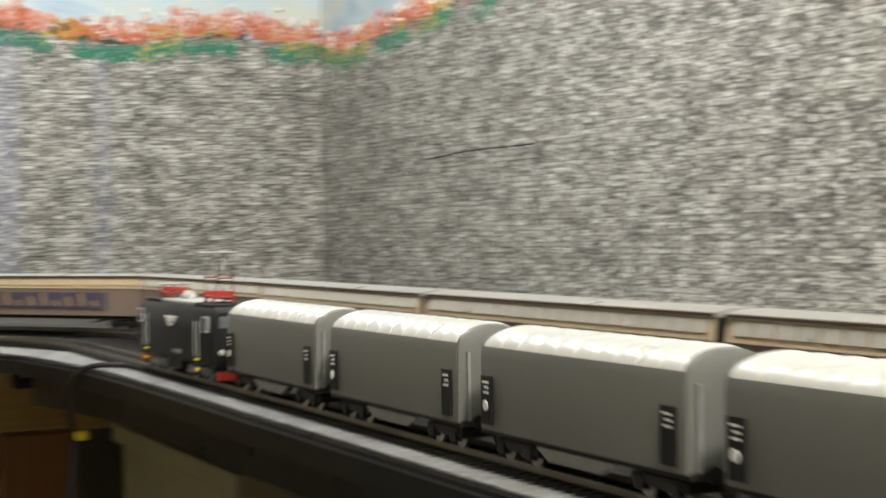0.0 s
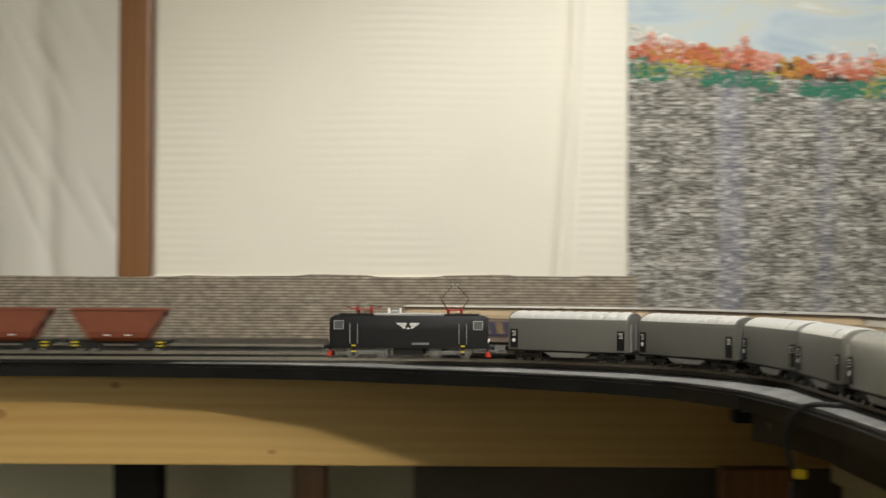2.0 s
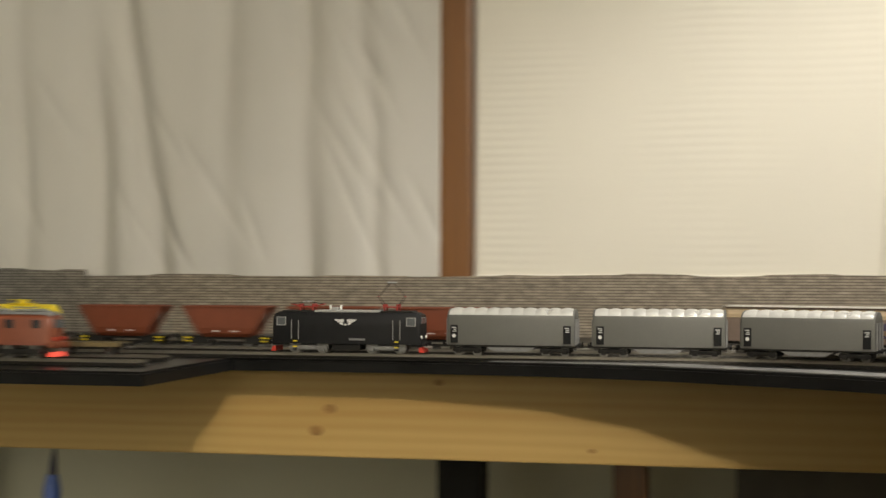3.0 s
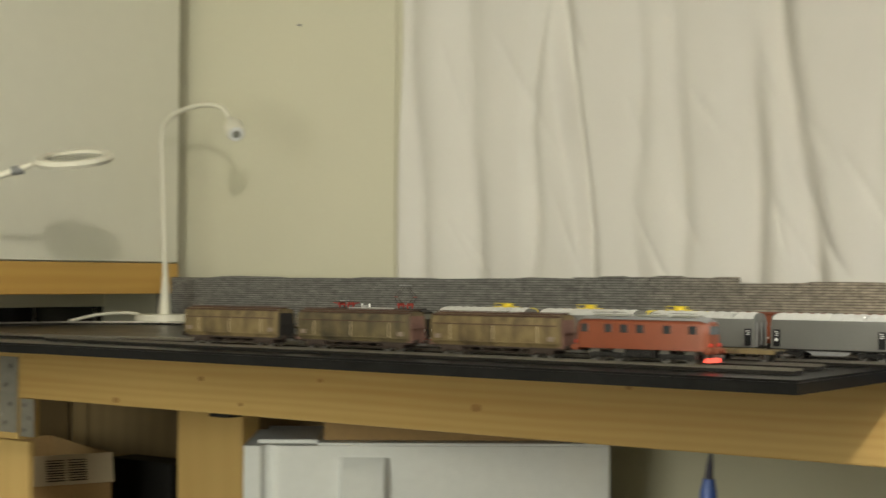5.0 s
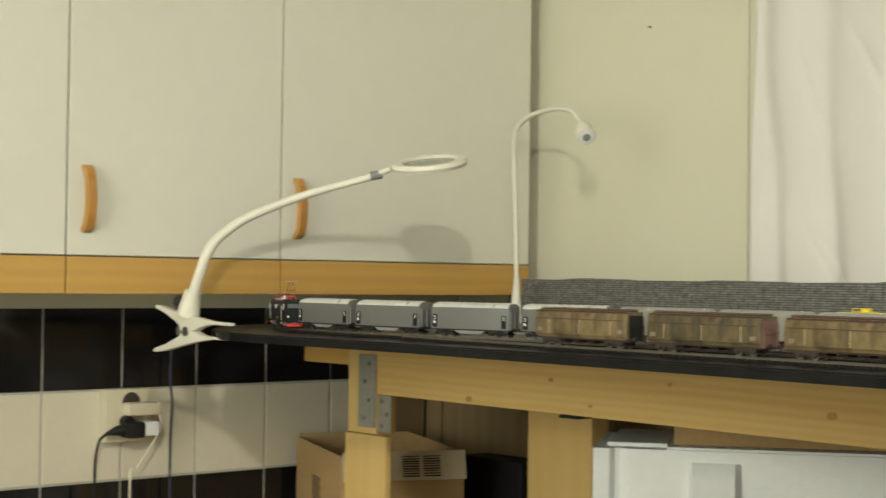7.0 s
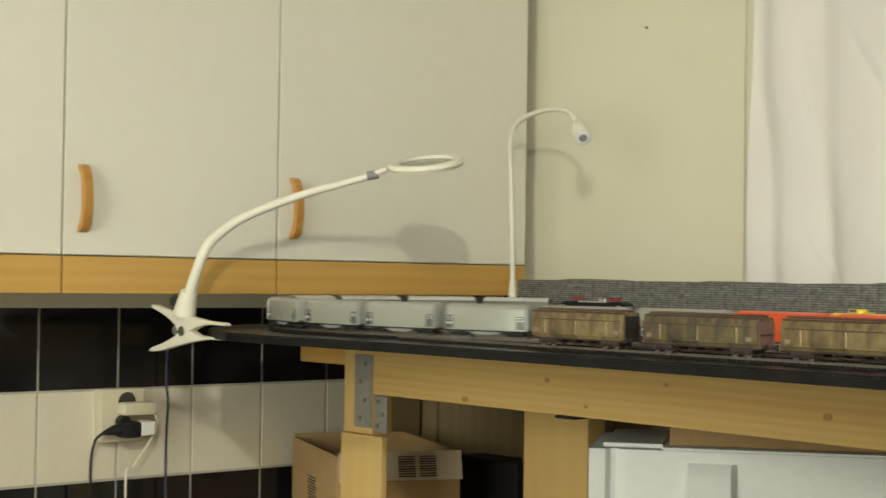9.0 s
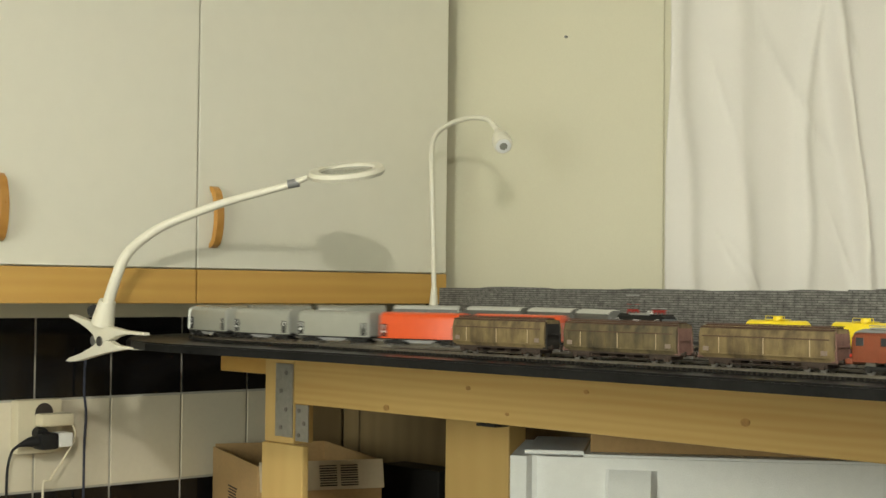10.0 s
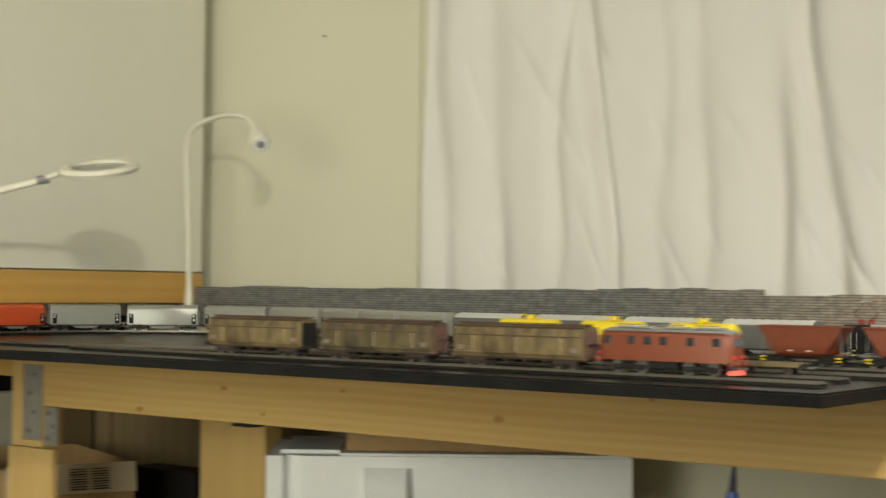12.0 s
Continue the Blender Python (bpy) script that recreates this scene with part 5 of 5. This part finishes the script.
    for sy in (-1, 1):
        for e in (-1, 1):
            for k, (z0, z1, tip) in enumerate(((0.0362, 0.0378, 0.0125), (0.0345, 0.0358, 0.0100), (0.0326, 0.0341, 0.0072))):
                part("emblem_wing", loft(bmesh.new(), [[(e * (0.0012 + 0.0006 * k), sy * q, z0 - 0.001 * (k == 2)) for q in (0.0168, 0.0176)] + [(e * (0.0022 + 0.0006 * k), sy * q, z1) for q in (0.0176, 0.0168)],
                                                      [(e * (tip - 0.0014), sy * q, z0) for q in (0.0168, 0.0176)] + [(e * tip, sy * q, z1) for q in (0.0176, 0.0168)]]), "white", w, "white emblem stroke")
        part("emblem_wing", bx(-0.0014, 0.0014, sy * 0.0168, sy * 0.0176, 0.0312, 0.0330, bevel=0.0003), "white", w, "white emblem stroke")
        part("side_grille", bx(-0.022, -0.004, sy * 0.0171, sy * 0.0177, 0.0150, 0.0172), "undergrey", w)
        part("underbody_box", bx(-0.016, 0.016, sy * 0.006, sy * 0.0150, 0.0040, 0.0105, bevel=0.0008), "frame", w)
    part("roof_apparatus", bx(0.012, 0.020, -0.005, 0.005, 0.0478, 0.0510, bevel=0.001), "roofgrey", w)
    for x in (0.010, 0.022):
        part("roof_insulator", rod(bmesh.new(), (x, 0.0, 0.0478), (x, 0.0, 0.0530), 0.0014, 8), "white", w)
    buffers(w, half, 0.0120, "black")
    return w


def orange_locomotive():
    w = thing("electric_locomotive", "red-orange electric locomotive with a rounded nose and grey roof", "locomotive")
    half = 0.0800
    def ring(x, k, top, low=0.0125):
        return [(x, -0.0168 * k, low), (x, -0.0172 * k, 0.028), (x, -0.0160 * k, top - 0.005), (x, -0.0105 * k, top - 0.0008), (x, 0.0105 * k, top - 0.0008), (x, 0.0160 * k, top - 0.005), (x, 0.0172 * k, 0.028), (x, 0.0168 * k, low)]
    st = [ring(-half, 0.62, 0.0385), ring(-half + 0.003, 0.84, 0.0405), ring(-half + 0.009, 1, 0.0420), ring(half - 0.009, 1, 0.0420), ring(half - 0.003, 0.84, 0.0405), ring(half, 0.62, 0.0385)]
    part("body", loft(bmesh.new(), st), "orange", w, smooth=True)
    def cap(x, k, dz):
        return [(x, -0.0142 * k, 0.0398 + dz), (x, -0.0100 * k, 0.0420 + dz), (x, 0.0, 0.0432 + dz), (x, 0.0100 * k, 0.0420 + dz), (x, 0.0142 * k, 0.0398 + dz)]
    part("roof", loft(bmesh.new(), [cap(-half + 0.002, 0.8, -0.002), cap(-half + 0.009, 1.01, 0), cap(half - 0.009, 1.01, 0), cap(half - 0.002, 0.8, -0.002)]), "undergrey", w, "grey roof", smooth=True)
    for x0, x1 in ((-0.06, -0.02), (-0.005, 0.022), (0.034, 0.064)):
        part("roof_frame", bx(x0, x1, -0.009, 0.009, 0.0428, 0.0446, bevel=0.0006), "palegrey", w)
        part("roof_rail", rod(bmesh.new(), (x0, -0.010, 0.0462), (x1, -0.010, 0.0462), 0.0005, 6), "palegrey", w)
    for x, m_ in ((-0.0665, "glass"), (-0.037, "glass"), (-0.0175, "glass"), (0.0020, "glass"), (0.0340, "glass"), (0.0640, "glass")):
        for sy in (-1, 1):
            r = 0.0046
            part("side_window", bx(x - r, x + r, sy * 0.0163, sy * 0.0173, 0.0275, 0.0352, bevel=0.0008), m_, w)
            for e in ((-r - 0.0006, -r), (r, r + 0.0006)):
                part("window_frame", bx(x + e[0], x + e[1], sy * 0.0163, sy * 0.0176, 0.0270, 0.0357), "orange", w)
    for s in (-1, 1):
        part("front_window", loft(bmesh.new(), [[(s * (half - 0.0015), y, z) for y, z in ((-0.0112, 0.0275), (0.0112, 0.0275), (0.0098, 0.0355), (-0.0098, 0.0355))],
                                               [(s * (half + 0.0007), y, z) for y, z in ((-0.0102, 0.0278), (0.0102, 0.0278), (0.0090, 0.0352), (-0.0090, 0.0352))]]), "pane", w)
        part("buffer_beam", bx(s * (half - 0.004), s * (half + 0.0025), -0.0158, 0.0158, 0.0100, 0.0155, bevel=0.001), "orange", w)
        for y in (-0.009, 0.009):
            part("tail_lamp", rod(bmesh.new(), (s * (half - 0.001), y, 0.0180), (s * (half + 0.0022), y, 0.0180), 0.0018, 12), "red", w)
    part("snow_plough", loft(bmesh.new(), [[(half - 0.006, -0.0120, 0.0022), (half + 0.002, -0.0120, 0.0022), (half + 0.001, -0.0120, 0.0060), (half - 0.004, -0.0120, 0.0060)],
                                          [(half - 0.006, 0.0120, 0.0022), (half + 0.002, 0.0120, 0.0022), (half + 0.001, 0.0120, 0.0060), (half - 0.004, 0.0120, 0.0060)]]), "taillight", w, "glowing red marker below the nose")
    for s in (-1, 1):
        bogie(w, s * 0.043, 0.030, "frame", 0.0072)
    part("battery_box", bx(-0.018, 0.018, -0.0155, 0.0155, 0.0045, 0.0122, bevel=0.0008), "frame", w)
    for x in (-0.0105, 0.0005, 0.0115):
        part("air_tank", rod(bmesh.new(), (x - 0.004, -0.0160, 0.0072), (x + 0.004, -0.0160, 0.0072), 0.0026, 10), "frame", w)
    buffers(w, half, 0.0125, "orange")
    return w


def grain_wagon(length, paint, roof, ends, label):
    w = thing("grain_wagon", label, "freight wagon", "weathered wagons on the siding")
    half = length / 2 - 0.007
    prof = [(-0.0130, 0.0100), (-0.0172, 0.0150), (-0.0176, 0.0310), (-0.0150, 0.0385), (-0.0080, 0.0415), (0.0080, 0.0415), (0.0150, 0.0385), (0.0176, 0.0310), (0.0172, 0.0150), (0.0130, 0.0100)]
    body = part("body", loft(bmesh.new(), [[(x, y * k, z) for y, z in prof] for x, k in ((-half + 0.003, 0.95), (-half + 0.0055, 1), (half - 0.0055, 1), (half - 0.003, 0.95))]), paint, w, smooth=True)
    for sy in (-1, 1):
        part("roof_edge", bx(-half + 0.004, half - 0.004, sy * 0.0118, sy * 0.0146, 0.0392, 0.0408), roof, w)
        for i in range(9):
            x = -half + 0.012 + (2 * half - 0.024) * i / 8
            part("side_rib", bx(x - 0.0004, x + 0.0004, sy * 0.0174, sy * 0.0180, 0.0150, 0.0305), "beige" if i % 3 == 1 else paint, body)
        for z in (0.0146, 0.0312):
            part("side_band", bx(-half + 0.008, half - 0.008, sy * 0.0172, sy * 0.0180, z - 0.0005, z + 0.0005), roof if z > 0.02 else paint, body)
    part("roof_hatch", bx(-half + 0.006, half - 0.006, -0.0085, 0.0085, 0.0412, 0.0428, bevel=0.0006), roof, w)
    part("running_board", bx(-half + 0.002, half - 0.002, -0.0040, 0.0040, 0.0432, 0.0438), roof, w)
    part("underframe", bx(-half, half, -0.0130, 0.0130, 0.0082, 0.0100, bevel=0.0004), "rustframe", w)
    for s in (-1, 1):
        for y in (-0.0135, 0.0135):
            part("end_post", rod(bmesh.new(), (s * (half - 0.0005), y, 0.0095), (s * (half - 0.0035), y * 0.9, 0.0390), 0.0009, 6), ends, w)
            part("end_brace", rod(bmesh.new(), (s * (half - 0.0005), y, 0.0100), (s * (half - 0.0060), y * 0.95, 0.0300), 0.0007, 6), ends, w)
        part("end_rail", bx(s * (half - 0.0020), s * (half - 0.0004), -0.0140, 0.0140, 0.0240, 0.0254), ends, w)
        part("end_platform", bx(s * (half - 0.007), s * (half + 0.0008), -0.0140, 0.0140, 0.0100, 0.0114), ends, w)
        part("end_plate", bx(s * (half - 0.0030), s * (half - 0.0024), -0.0130, 0.0130, 0.0114, 0.0370), ends, w)
        bogie(w, s * (half - 0.030), 0.0205, "rustframe")
        for sy in (-1, 1):
            part("data_plate", bx(s * (half - 0.014) - 0.004, s * (half - 0.014) + 0.004, sy * 0.0176, sy * 0.0183, 0.0165, 0.0210), "brownside", w)
    for i in range(4):
        x = -half * 0.45 + half * 0.3 * i
        part("discharge_chute", loft(bmesh.new(), [[(x - 0.007, -0.010, 0.0081), (x + 0.007, -0.010, 0.0081), (x + 0.007, 0.010, 0.0081), (x - 0.007, 0.010, 0.0081)], [(x - 0.003, -0.006, 0.0035), (x + 0.003, -0.006, 0.0035), (x + 0.003, 0.006, 0.0035), (x - 0.003, 0.006, 0.0035)]]), "rustframe", w)
    for sy in (-1, 1):
        part("hand_wheel_rod", rod(bmesh.new(), (-half * 0.6, sy * 0.0138, 0.0050), (half * 0.6, sy * 0.0138, 0.0050), 0.0005, 6), "rustframe", w)
    buffers(w, half, 0.0112, "rustframe")
    return w


def tank_wagon():
    w = thing("tank_wagon", "short bright yellow tank wagon with a filler dome", "tank wagon", "yellow tank wagons")
    half = 0.0480
    bm = bmesh.new()
    tube(bm, [(x, 0, 0.0315) for x in (-half + 0.001, -half + 0.002, -half + 0.005, half - 0.005, half - 0.002, half - 0.001)], [0.009, 0.0145, 0.0175, 0.0175, 0.0145, 0.009], 24)
    part("tank", bm, "yellow", w, smooth=True)
    part("dome", rod(bmesh.new(), (0, 0, 0.0475), (0, 0, 0.0547), 0.0070, 18, 0.0062), "yellow", w, smooth=True)
    part("walkway", bx(-0.016, 0.016, -0.0075, 0.0075, 0.0495, 0.0502), "yellow", w)
    for x in (-0.015, 0.015):
        part("rail_post", rod(bmesh.new(), (x, -0.007, 0.0475), (x, -0.007, 0.0545), 0.0004, 6), "yellow", w)
    part("hand_rail", rod(bmesh.new(), (-0.015, -0.007, 0.0545), (0.015, -0.007, 0.0545), 0.0004, 6), "yellow", w)
    part("underframe", bx(-half - 0.004, half + 0.004, -0.0120, 0.0120, 0.0096, 0.0124, bevel=0.0005), "frame", w)
    for x in (-0.026, 0.026):
        part("saddle", bx(x - 0.002, x + 0.002, -0.011, 0.011, 0.0124, 0.0200), "frame", w)
        for sy in (-1, 1):
            part("wheel", rod(bmesh.new(), (x, sy * 0.0072, 0.0055), (x, sy * 0.0096, 0.0055), 0.0055, 14), "wheel", w)
            part("axle_box", bx(x - 0.003, x + 0.003, sy * 0.0105, sy * 0.0132, 0.0030, 0.0096, bevel=0.0005), "frame", w)
    buffers(w, half + 0.004, 0.0115)
    return w


def flat_wagon():
    w = thing("flat_wagon", "small brown flat wagon with a worn wooden deck", "flat wagon")
    part("deck_plank", bx(-0.040, 0.040, -0.0145, 0.0145, 0.0110, 0.0128, bevel=0.0004), "rustdark", w)
    part("underframe", bx(-0.041, 0.041, -0.0120, 0.0120, 0.0082, 0.0109, bevel=0.0004), "rustframe", w)
    for sy in (-1, 1):
        part("side_sill", bx(-0.041, 0.041, sy * 0.0146, sy * 0.0156, 0.0088, 0.0135), "rusttan", w)
    for x in (-0.026, 0.026):
        for sy in (-1, 1):
            part("wheel", rod(bmesh.new(), (x, sy * 0.0072, 0.0055), (x, sy * 0.0096, 0.0055), 0.0055, 14), "wheel", w)
            part("axle_box", bx(x - 0.003, x + 0.003, sy * 0.0105, sy * 0.0132, 0.0030, 0.0090, bevel=0.0005), "rustframe", w)
    buffers(w, 0.041, 0.0112)
    return w


def hopper_wagon():
    w = thing("hopper_wagon", "brown-red hopper wagon with sloping ends and yellow chutes", "hopper wagon", "red hopper wagons")
    half = 0.0555
    top = [(-0.0560, -0.0170), (0.0560, -0.0170), (0.0560, 0.0170), (-0.0560, 0.0170)]
    def lay(k, j, z):
        return [(x * k, y * j, z) for x, y in top]
    part("hopper", loft(bmesh.new(), [lay(0.50, 0.70, 0.0118), lay(0.60, 0.92, 0.0160), lay(0.66, 0.98, 0.0225), lay(0.915, 1.0, 0.0420), lay(0.955, 1.0, 0.0475)]), "hopper", w)
    for sy in (-1, 1):
        part("top_rim", bx(-0.0545, 0.0545, sy * 0.0165, sy * 0.0180, 0.0468, 0.0490, bevel=0.0004), "hopper", w)
    for s in (-1, 1):
        part("top_rim", bx(s * 0.0530, s * 0.0548, -0.0164, 0.0164, 0.0468, 0.0490), "hopper", w)
        part("end_deck", bx(s * 0.030, s * half, -0.0135, 0.0135, 0.0115, 0.0130), "frame", w)
        for sy in (-1, 1):
            part("end_strut", rod(bmesh.new(), (s * 0.052, sy * 0.012, 0.0130), (s * 0.0495, sy * 0.012, 0.0430), 0.0007, 6), "palegrey", w)
            part("end_strut", rod(bmesh.new(), (s * 0.036, sy * 0.012, 0.0130), (s * 0.0500, sy * 0.012, 0.0400), 0.0007, 6), "hopper", w)
            part("chute", bx(s * 0.0485 - 0.0034, s * 0.0485 + 0.0034, sy * 0.0128, sy * 0.0150, 0.0098, 0.0116, bevel=0.0003), "yellow", w, "yellow marked step")
            part("chute", bx(s * 0.0485 - 0.0030, s * 0.0485 + 0.0030, sy * 0.0128, sy * 0.0150, 0.0060, 0.0076, bevel=0.0003), "yellow", w, "yellow marked step")
            part("marking_bar", bx(s * 0.012 - 0.003, s * 0.012 + 0.003, sy * 0.0152, sy * 0.0166, 0.0180, 0.0196), "white", w)
            part("wheel", rod(bmesh.new(), (s * 0.0265, sy * 0.0072, 0.0055), (s * 0.0265, sy * 0.0096, 0.0055), 0.0055, 14), "wheel", w)
            part("wheel", rod(bmesh.new(), (s * 0.0445, sy * 0.0072, 0.0055), (s * 0.0445, sy * 0.0096, 0.0055), 0.0055, 14), "wheel", w)
            part("bogie_frame", bx(s * 0.021, s * 0.051, sy * 0.0102, sy * 0.0127, 0.0040, 0.0113, bevel=0.0008), "frame", w)
    part("underframe", bx(-half, half, -0.0095, 0.0095, 0.0088, 0.0114, bevel=0.0004), "frame", w)
    buffers(w, half, 0.0118)
    return w


def sliding_wall_wagon(length, label, marks):
    w = thing("sliding_wall_wagon", label, "freight wagon", "long brown wagons on the storage track")
    half = length / 2 - 0.006
    part("lower_side", bx(-half, half, -0.0165, 0.0165, 0.0130, 0.0371, bevel=0.0004), "brownside", w)
    def shoulder(x):
        return [(x, -0.0170, 0.0372), (x, -0.0148, 0.0462), (x, 0.0148, 0.0462), (x, 0.0170, 0.0372)]
    band = part("upper_band", loft(bmesh.new(), [shoulder(-half + 0.0005), shoulder(half - 0.0005)]), "beige", w, "beige sloping shoulder with raised frames")
    def cap(x):
        return [(x, -0.0150, 0.0463), (x, -0.0150, 0.0482), (x, -0.006, 0.0496), (x, 0.006, 0.0496), (x, 0.0150, 0.0482), (x, 0.0150, 0.0463)]
    part("roof", loft(bmesh.new(), [cap(-half - 0.0005), cap(half + 0.0005)]), "silverroof", w, "bare metal roof", smooth=True)
    for sy in (-1, 1):
        part("gutter", bx(-half, half, sy * 0.0151, sy * 0.0163, 0.0466, 0.0478), "rustroof", w)
        n = 20
        for i in range(n):
            x0 = -half + 0.004 + (2 * half - 0.008) * i / n
            x1 = x0 + (2 * half - 0.008) / n - 0.0022
            st = [[(x, sy * 0.0166, 0.0398), (x, sy * 0.0171, 0.0400), (x, sy * 0.0156, 0.0452), (x, sy * 0.0151, 0.0450)] for x in (x0, x1)]
            # unmarked wagons get metal panels to stand for light glancing off the beige slope
            part("shoulder_panel", loft(bmesh.new(), st), "silverroof" if not marks else "beige", band)
        for i in range(7):
            x = -half + 0.004 + (2 * half - 0.008) * i / 6
            part("wall_rib", bx(x - 0.0005, x + 0.0005, sy * 0.0166, sy * 0.0174, 0.0135, 0.0368), "brownside", w)
        if marks:
            x = -half * 0.62
            part("blue_panel", bx(x - 0.01, x + half * 1.25, sy * 0.0166, sy * 0.0172, 0.0190, 0.0335), "navy", w, "dark blue painted panel with ochre script")
            for i in range(9):
                h = 0.0050 + 0.0032 * ((i * 5) % 3)
                lean = 0.004
                st = [[(x + 0.016 * i, sy * 0.0173, 0.0215), (x + 0.016 * i + 0.0045, sy * 0.0173, 0.0215), (x + 0.016 * i + 0.0045, sy * 0.0178, 0.0215), (x + 0.016 * i, sy * 0.0178, 0.0215)],
                      [(x + 0.016 * i + lean, sy * 0.0173, 0.0215 + h), (x + 0.016 * i + 0.0035 + lean, sy * 0.0173, 0.0215 + h), (x + 0.016 * i + 0.0035 + lean, sy * 0.0178, 0.0215 + h), (x + 0.016 * i + lean, sy * 0.0178, 0.0215 + h)]]
                part("marking_bar", loft(bmesh.new(), st), "ochre", w)
    for s in (-1, 1):
        # black plate puts the shade of the wagon gap onto the end
        part("end_wall", bx(s * (half + 0.0006), s * (half + 0.0014), -0.0150, 0.0150, 0.0135, 0.0460, bevel=0.0003), "frame", w, "end wall in black for the shade between wagons")
    part("underframe", bx(-half, half, -0.0140, 0.0140, 0.0100, 0.0128, bevel=0.0005), "frame", w)
    for sy in (-1, 1):
        st = [[(x, sy * 0.0135, z0), (x, sy * 0.0150, z0), (x, sy * 0.0150, 0.0100), (x, sy * 0.0135, 0.0100)] for x, z0 in ((-half * 0.6, 0.0088), (-half * 0.4, 0.0050), (half * 0.4, 0.0050), (half * 0.6, 0.0088))]
        part("truss", loft(bmesh.new(), st), "undergrey", w)
    for s in (-1, 1):
        bogie(w, s * (half - 0.028), 0.0225, "frame")
    buffers(w, half)
    return w


def on_siding(ob, x0, x1, y):
    ob.matrix_basis = pose((x0 + x1) / 2, y, RAIL_Z)
    return ob


# weathered wagons and the orange locomotive on the front siding
def taller(ob, k, j=1.0):
    ob.scale = (1, j, k)
    return ob


taller(on_siding(grain_wagon(0.187, "rusttan", "rustroof", "frame", "weathered tan grain wagon with dark end"), -1.495, -1.308, T0), 1.16)
taller(on_siding(grain_wagon(0.196, "rustdark", "rustroof", "pinkrust", "heavily stained dark tan grain wagon"), -1.294, -1.098, T0), 1.16)
taller(on_siding(grain_wagon(0.198, "rusttan", "rustroof", "pinkrust", "weathered tan grain wagon with faded red end"), -1.085, -0.887, T0), 1.16)
taller(on_siding(orange_locomotive(), -0.881, -0.716, T0), 1.14, 1.03)

tank = tank_wagon()
on_siding(tank, -1.233, -1.129, T2)
for x in (-1.048, -0.916):
    copy_thing(tank, pose(x, T2, RAIL_Z))
on_siding(flat_wagon(), -0.775, -0.680, TS)

hop = hopper_wagon()
on_siding(hop, -0.838, -0.718, T2)
for x in (-0.644, -0.5125, -0.381):
    copy_thing(hop, pose(x, T2, RAIL_Z))

# long wagons on the storage track, from the straight round the corner
s_end = float(STORE.s[-1]) - 1.508
for i in range(6):
    wagon = sliding_wall_wagon(0.297, "long brown sliding-wall wagon with beige band and metal roof", i < 2)
    wagon.matrix_basis = STORE.stand(s_end - 0.147 - 0.294 * i, 0.11) @ Matrix.Diagonal((1, 1, 1.09, 1))

# the running train
loco = black_locomotive()
first = {}
TRAIN = [(loco, 0.0, 0.044)]
PITCH = 0.157
for i in range(13):
    paint, label = ("silver", "silver grey hooded wagon with ribbed cover") if i < 4 else ("palegrey", "pale grey hooded wagon with ribbed cover") if i < 11 else ("redhood", "bright red hooded wagon with ribbed cover")
    if paint not in first:
        first[paint] = hood_wagon(paint, label)
        wagon = first[paint]
    else:
        wagon = copy_thing(first[paint], pose(0, 0, 0))
    TRAIN.append((wagon, 0.104 + PITCH * (i + 0.5), 0.0475))

RUN = [(0.0, 1.956), (0.6, 2.218), (1.0, 2.386), (1.5, 2.601), (2.0, 2.808), (2.3, 2.929), (2.7, 3.097), (4.3, 3.764), (5.5, 4.30), (6.5, 4.76), (7.2, 5.07), (9.0, 5.89), (9.5, 6.115), (10.5, 6.56), (11.0, 6.79), (12.0, 7.242)]


def run_at(t):
    return 0.5 + float(np.interp(t, [r[0] for r in RUN], [r[1] for r in RUN]))


def motions():
    times = [0.2 * i for i in range(61)]
    for ob, back, half in TRAIN:
        walk(ob, [(t, MAIN.stand(max(half + 0.001, run_at(t) - back), half)) for t in times])


motions()
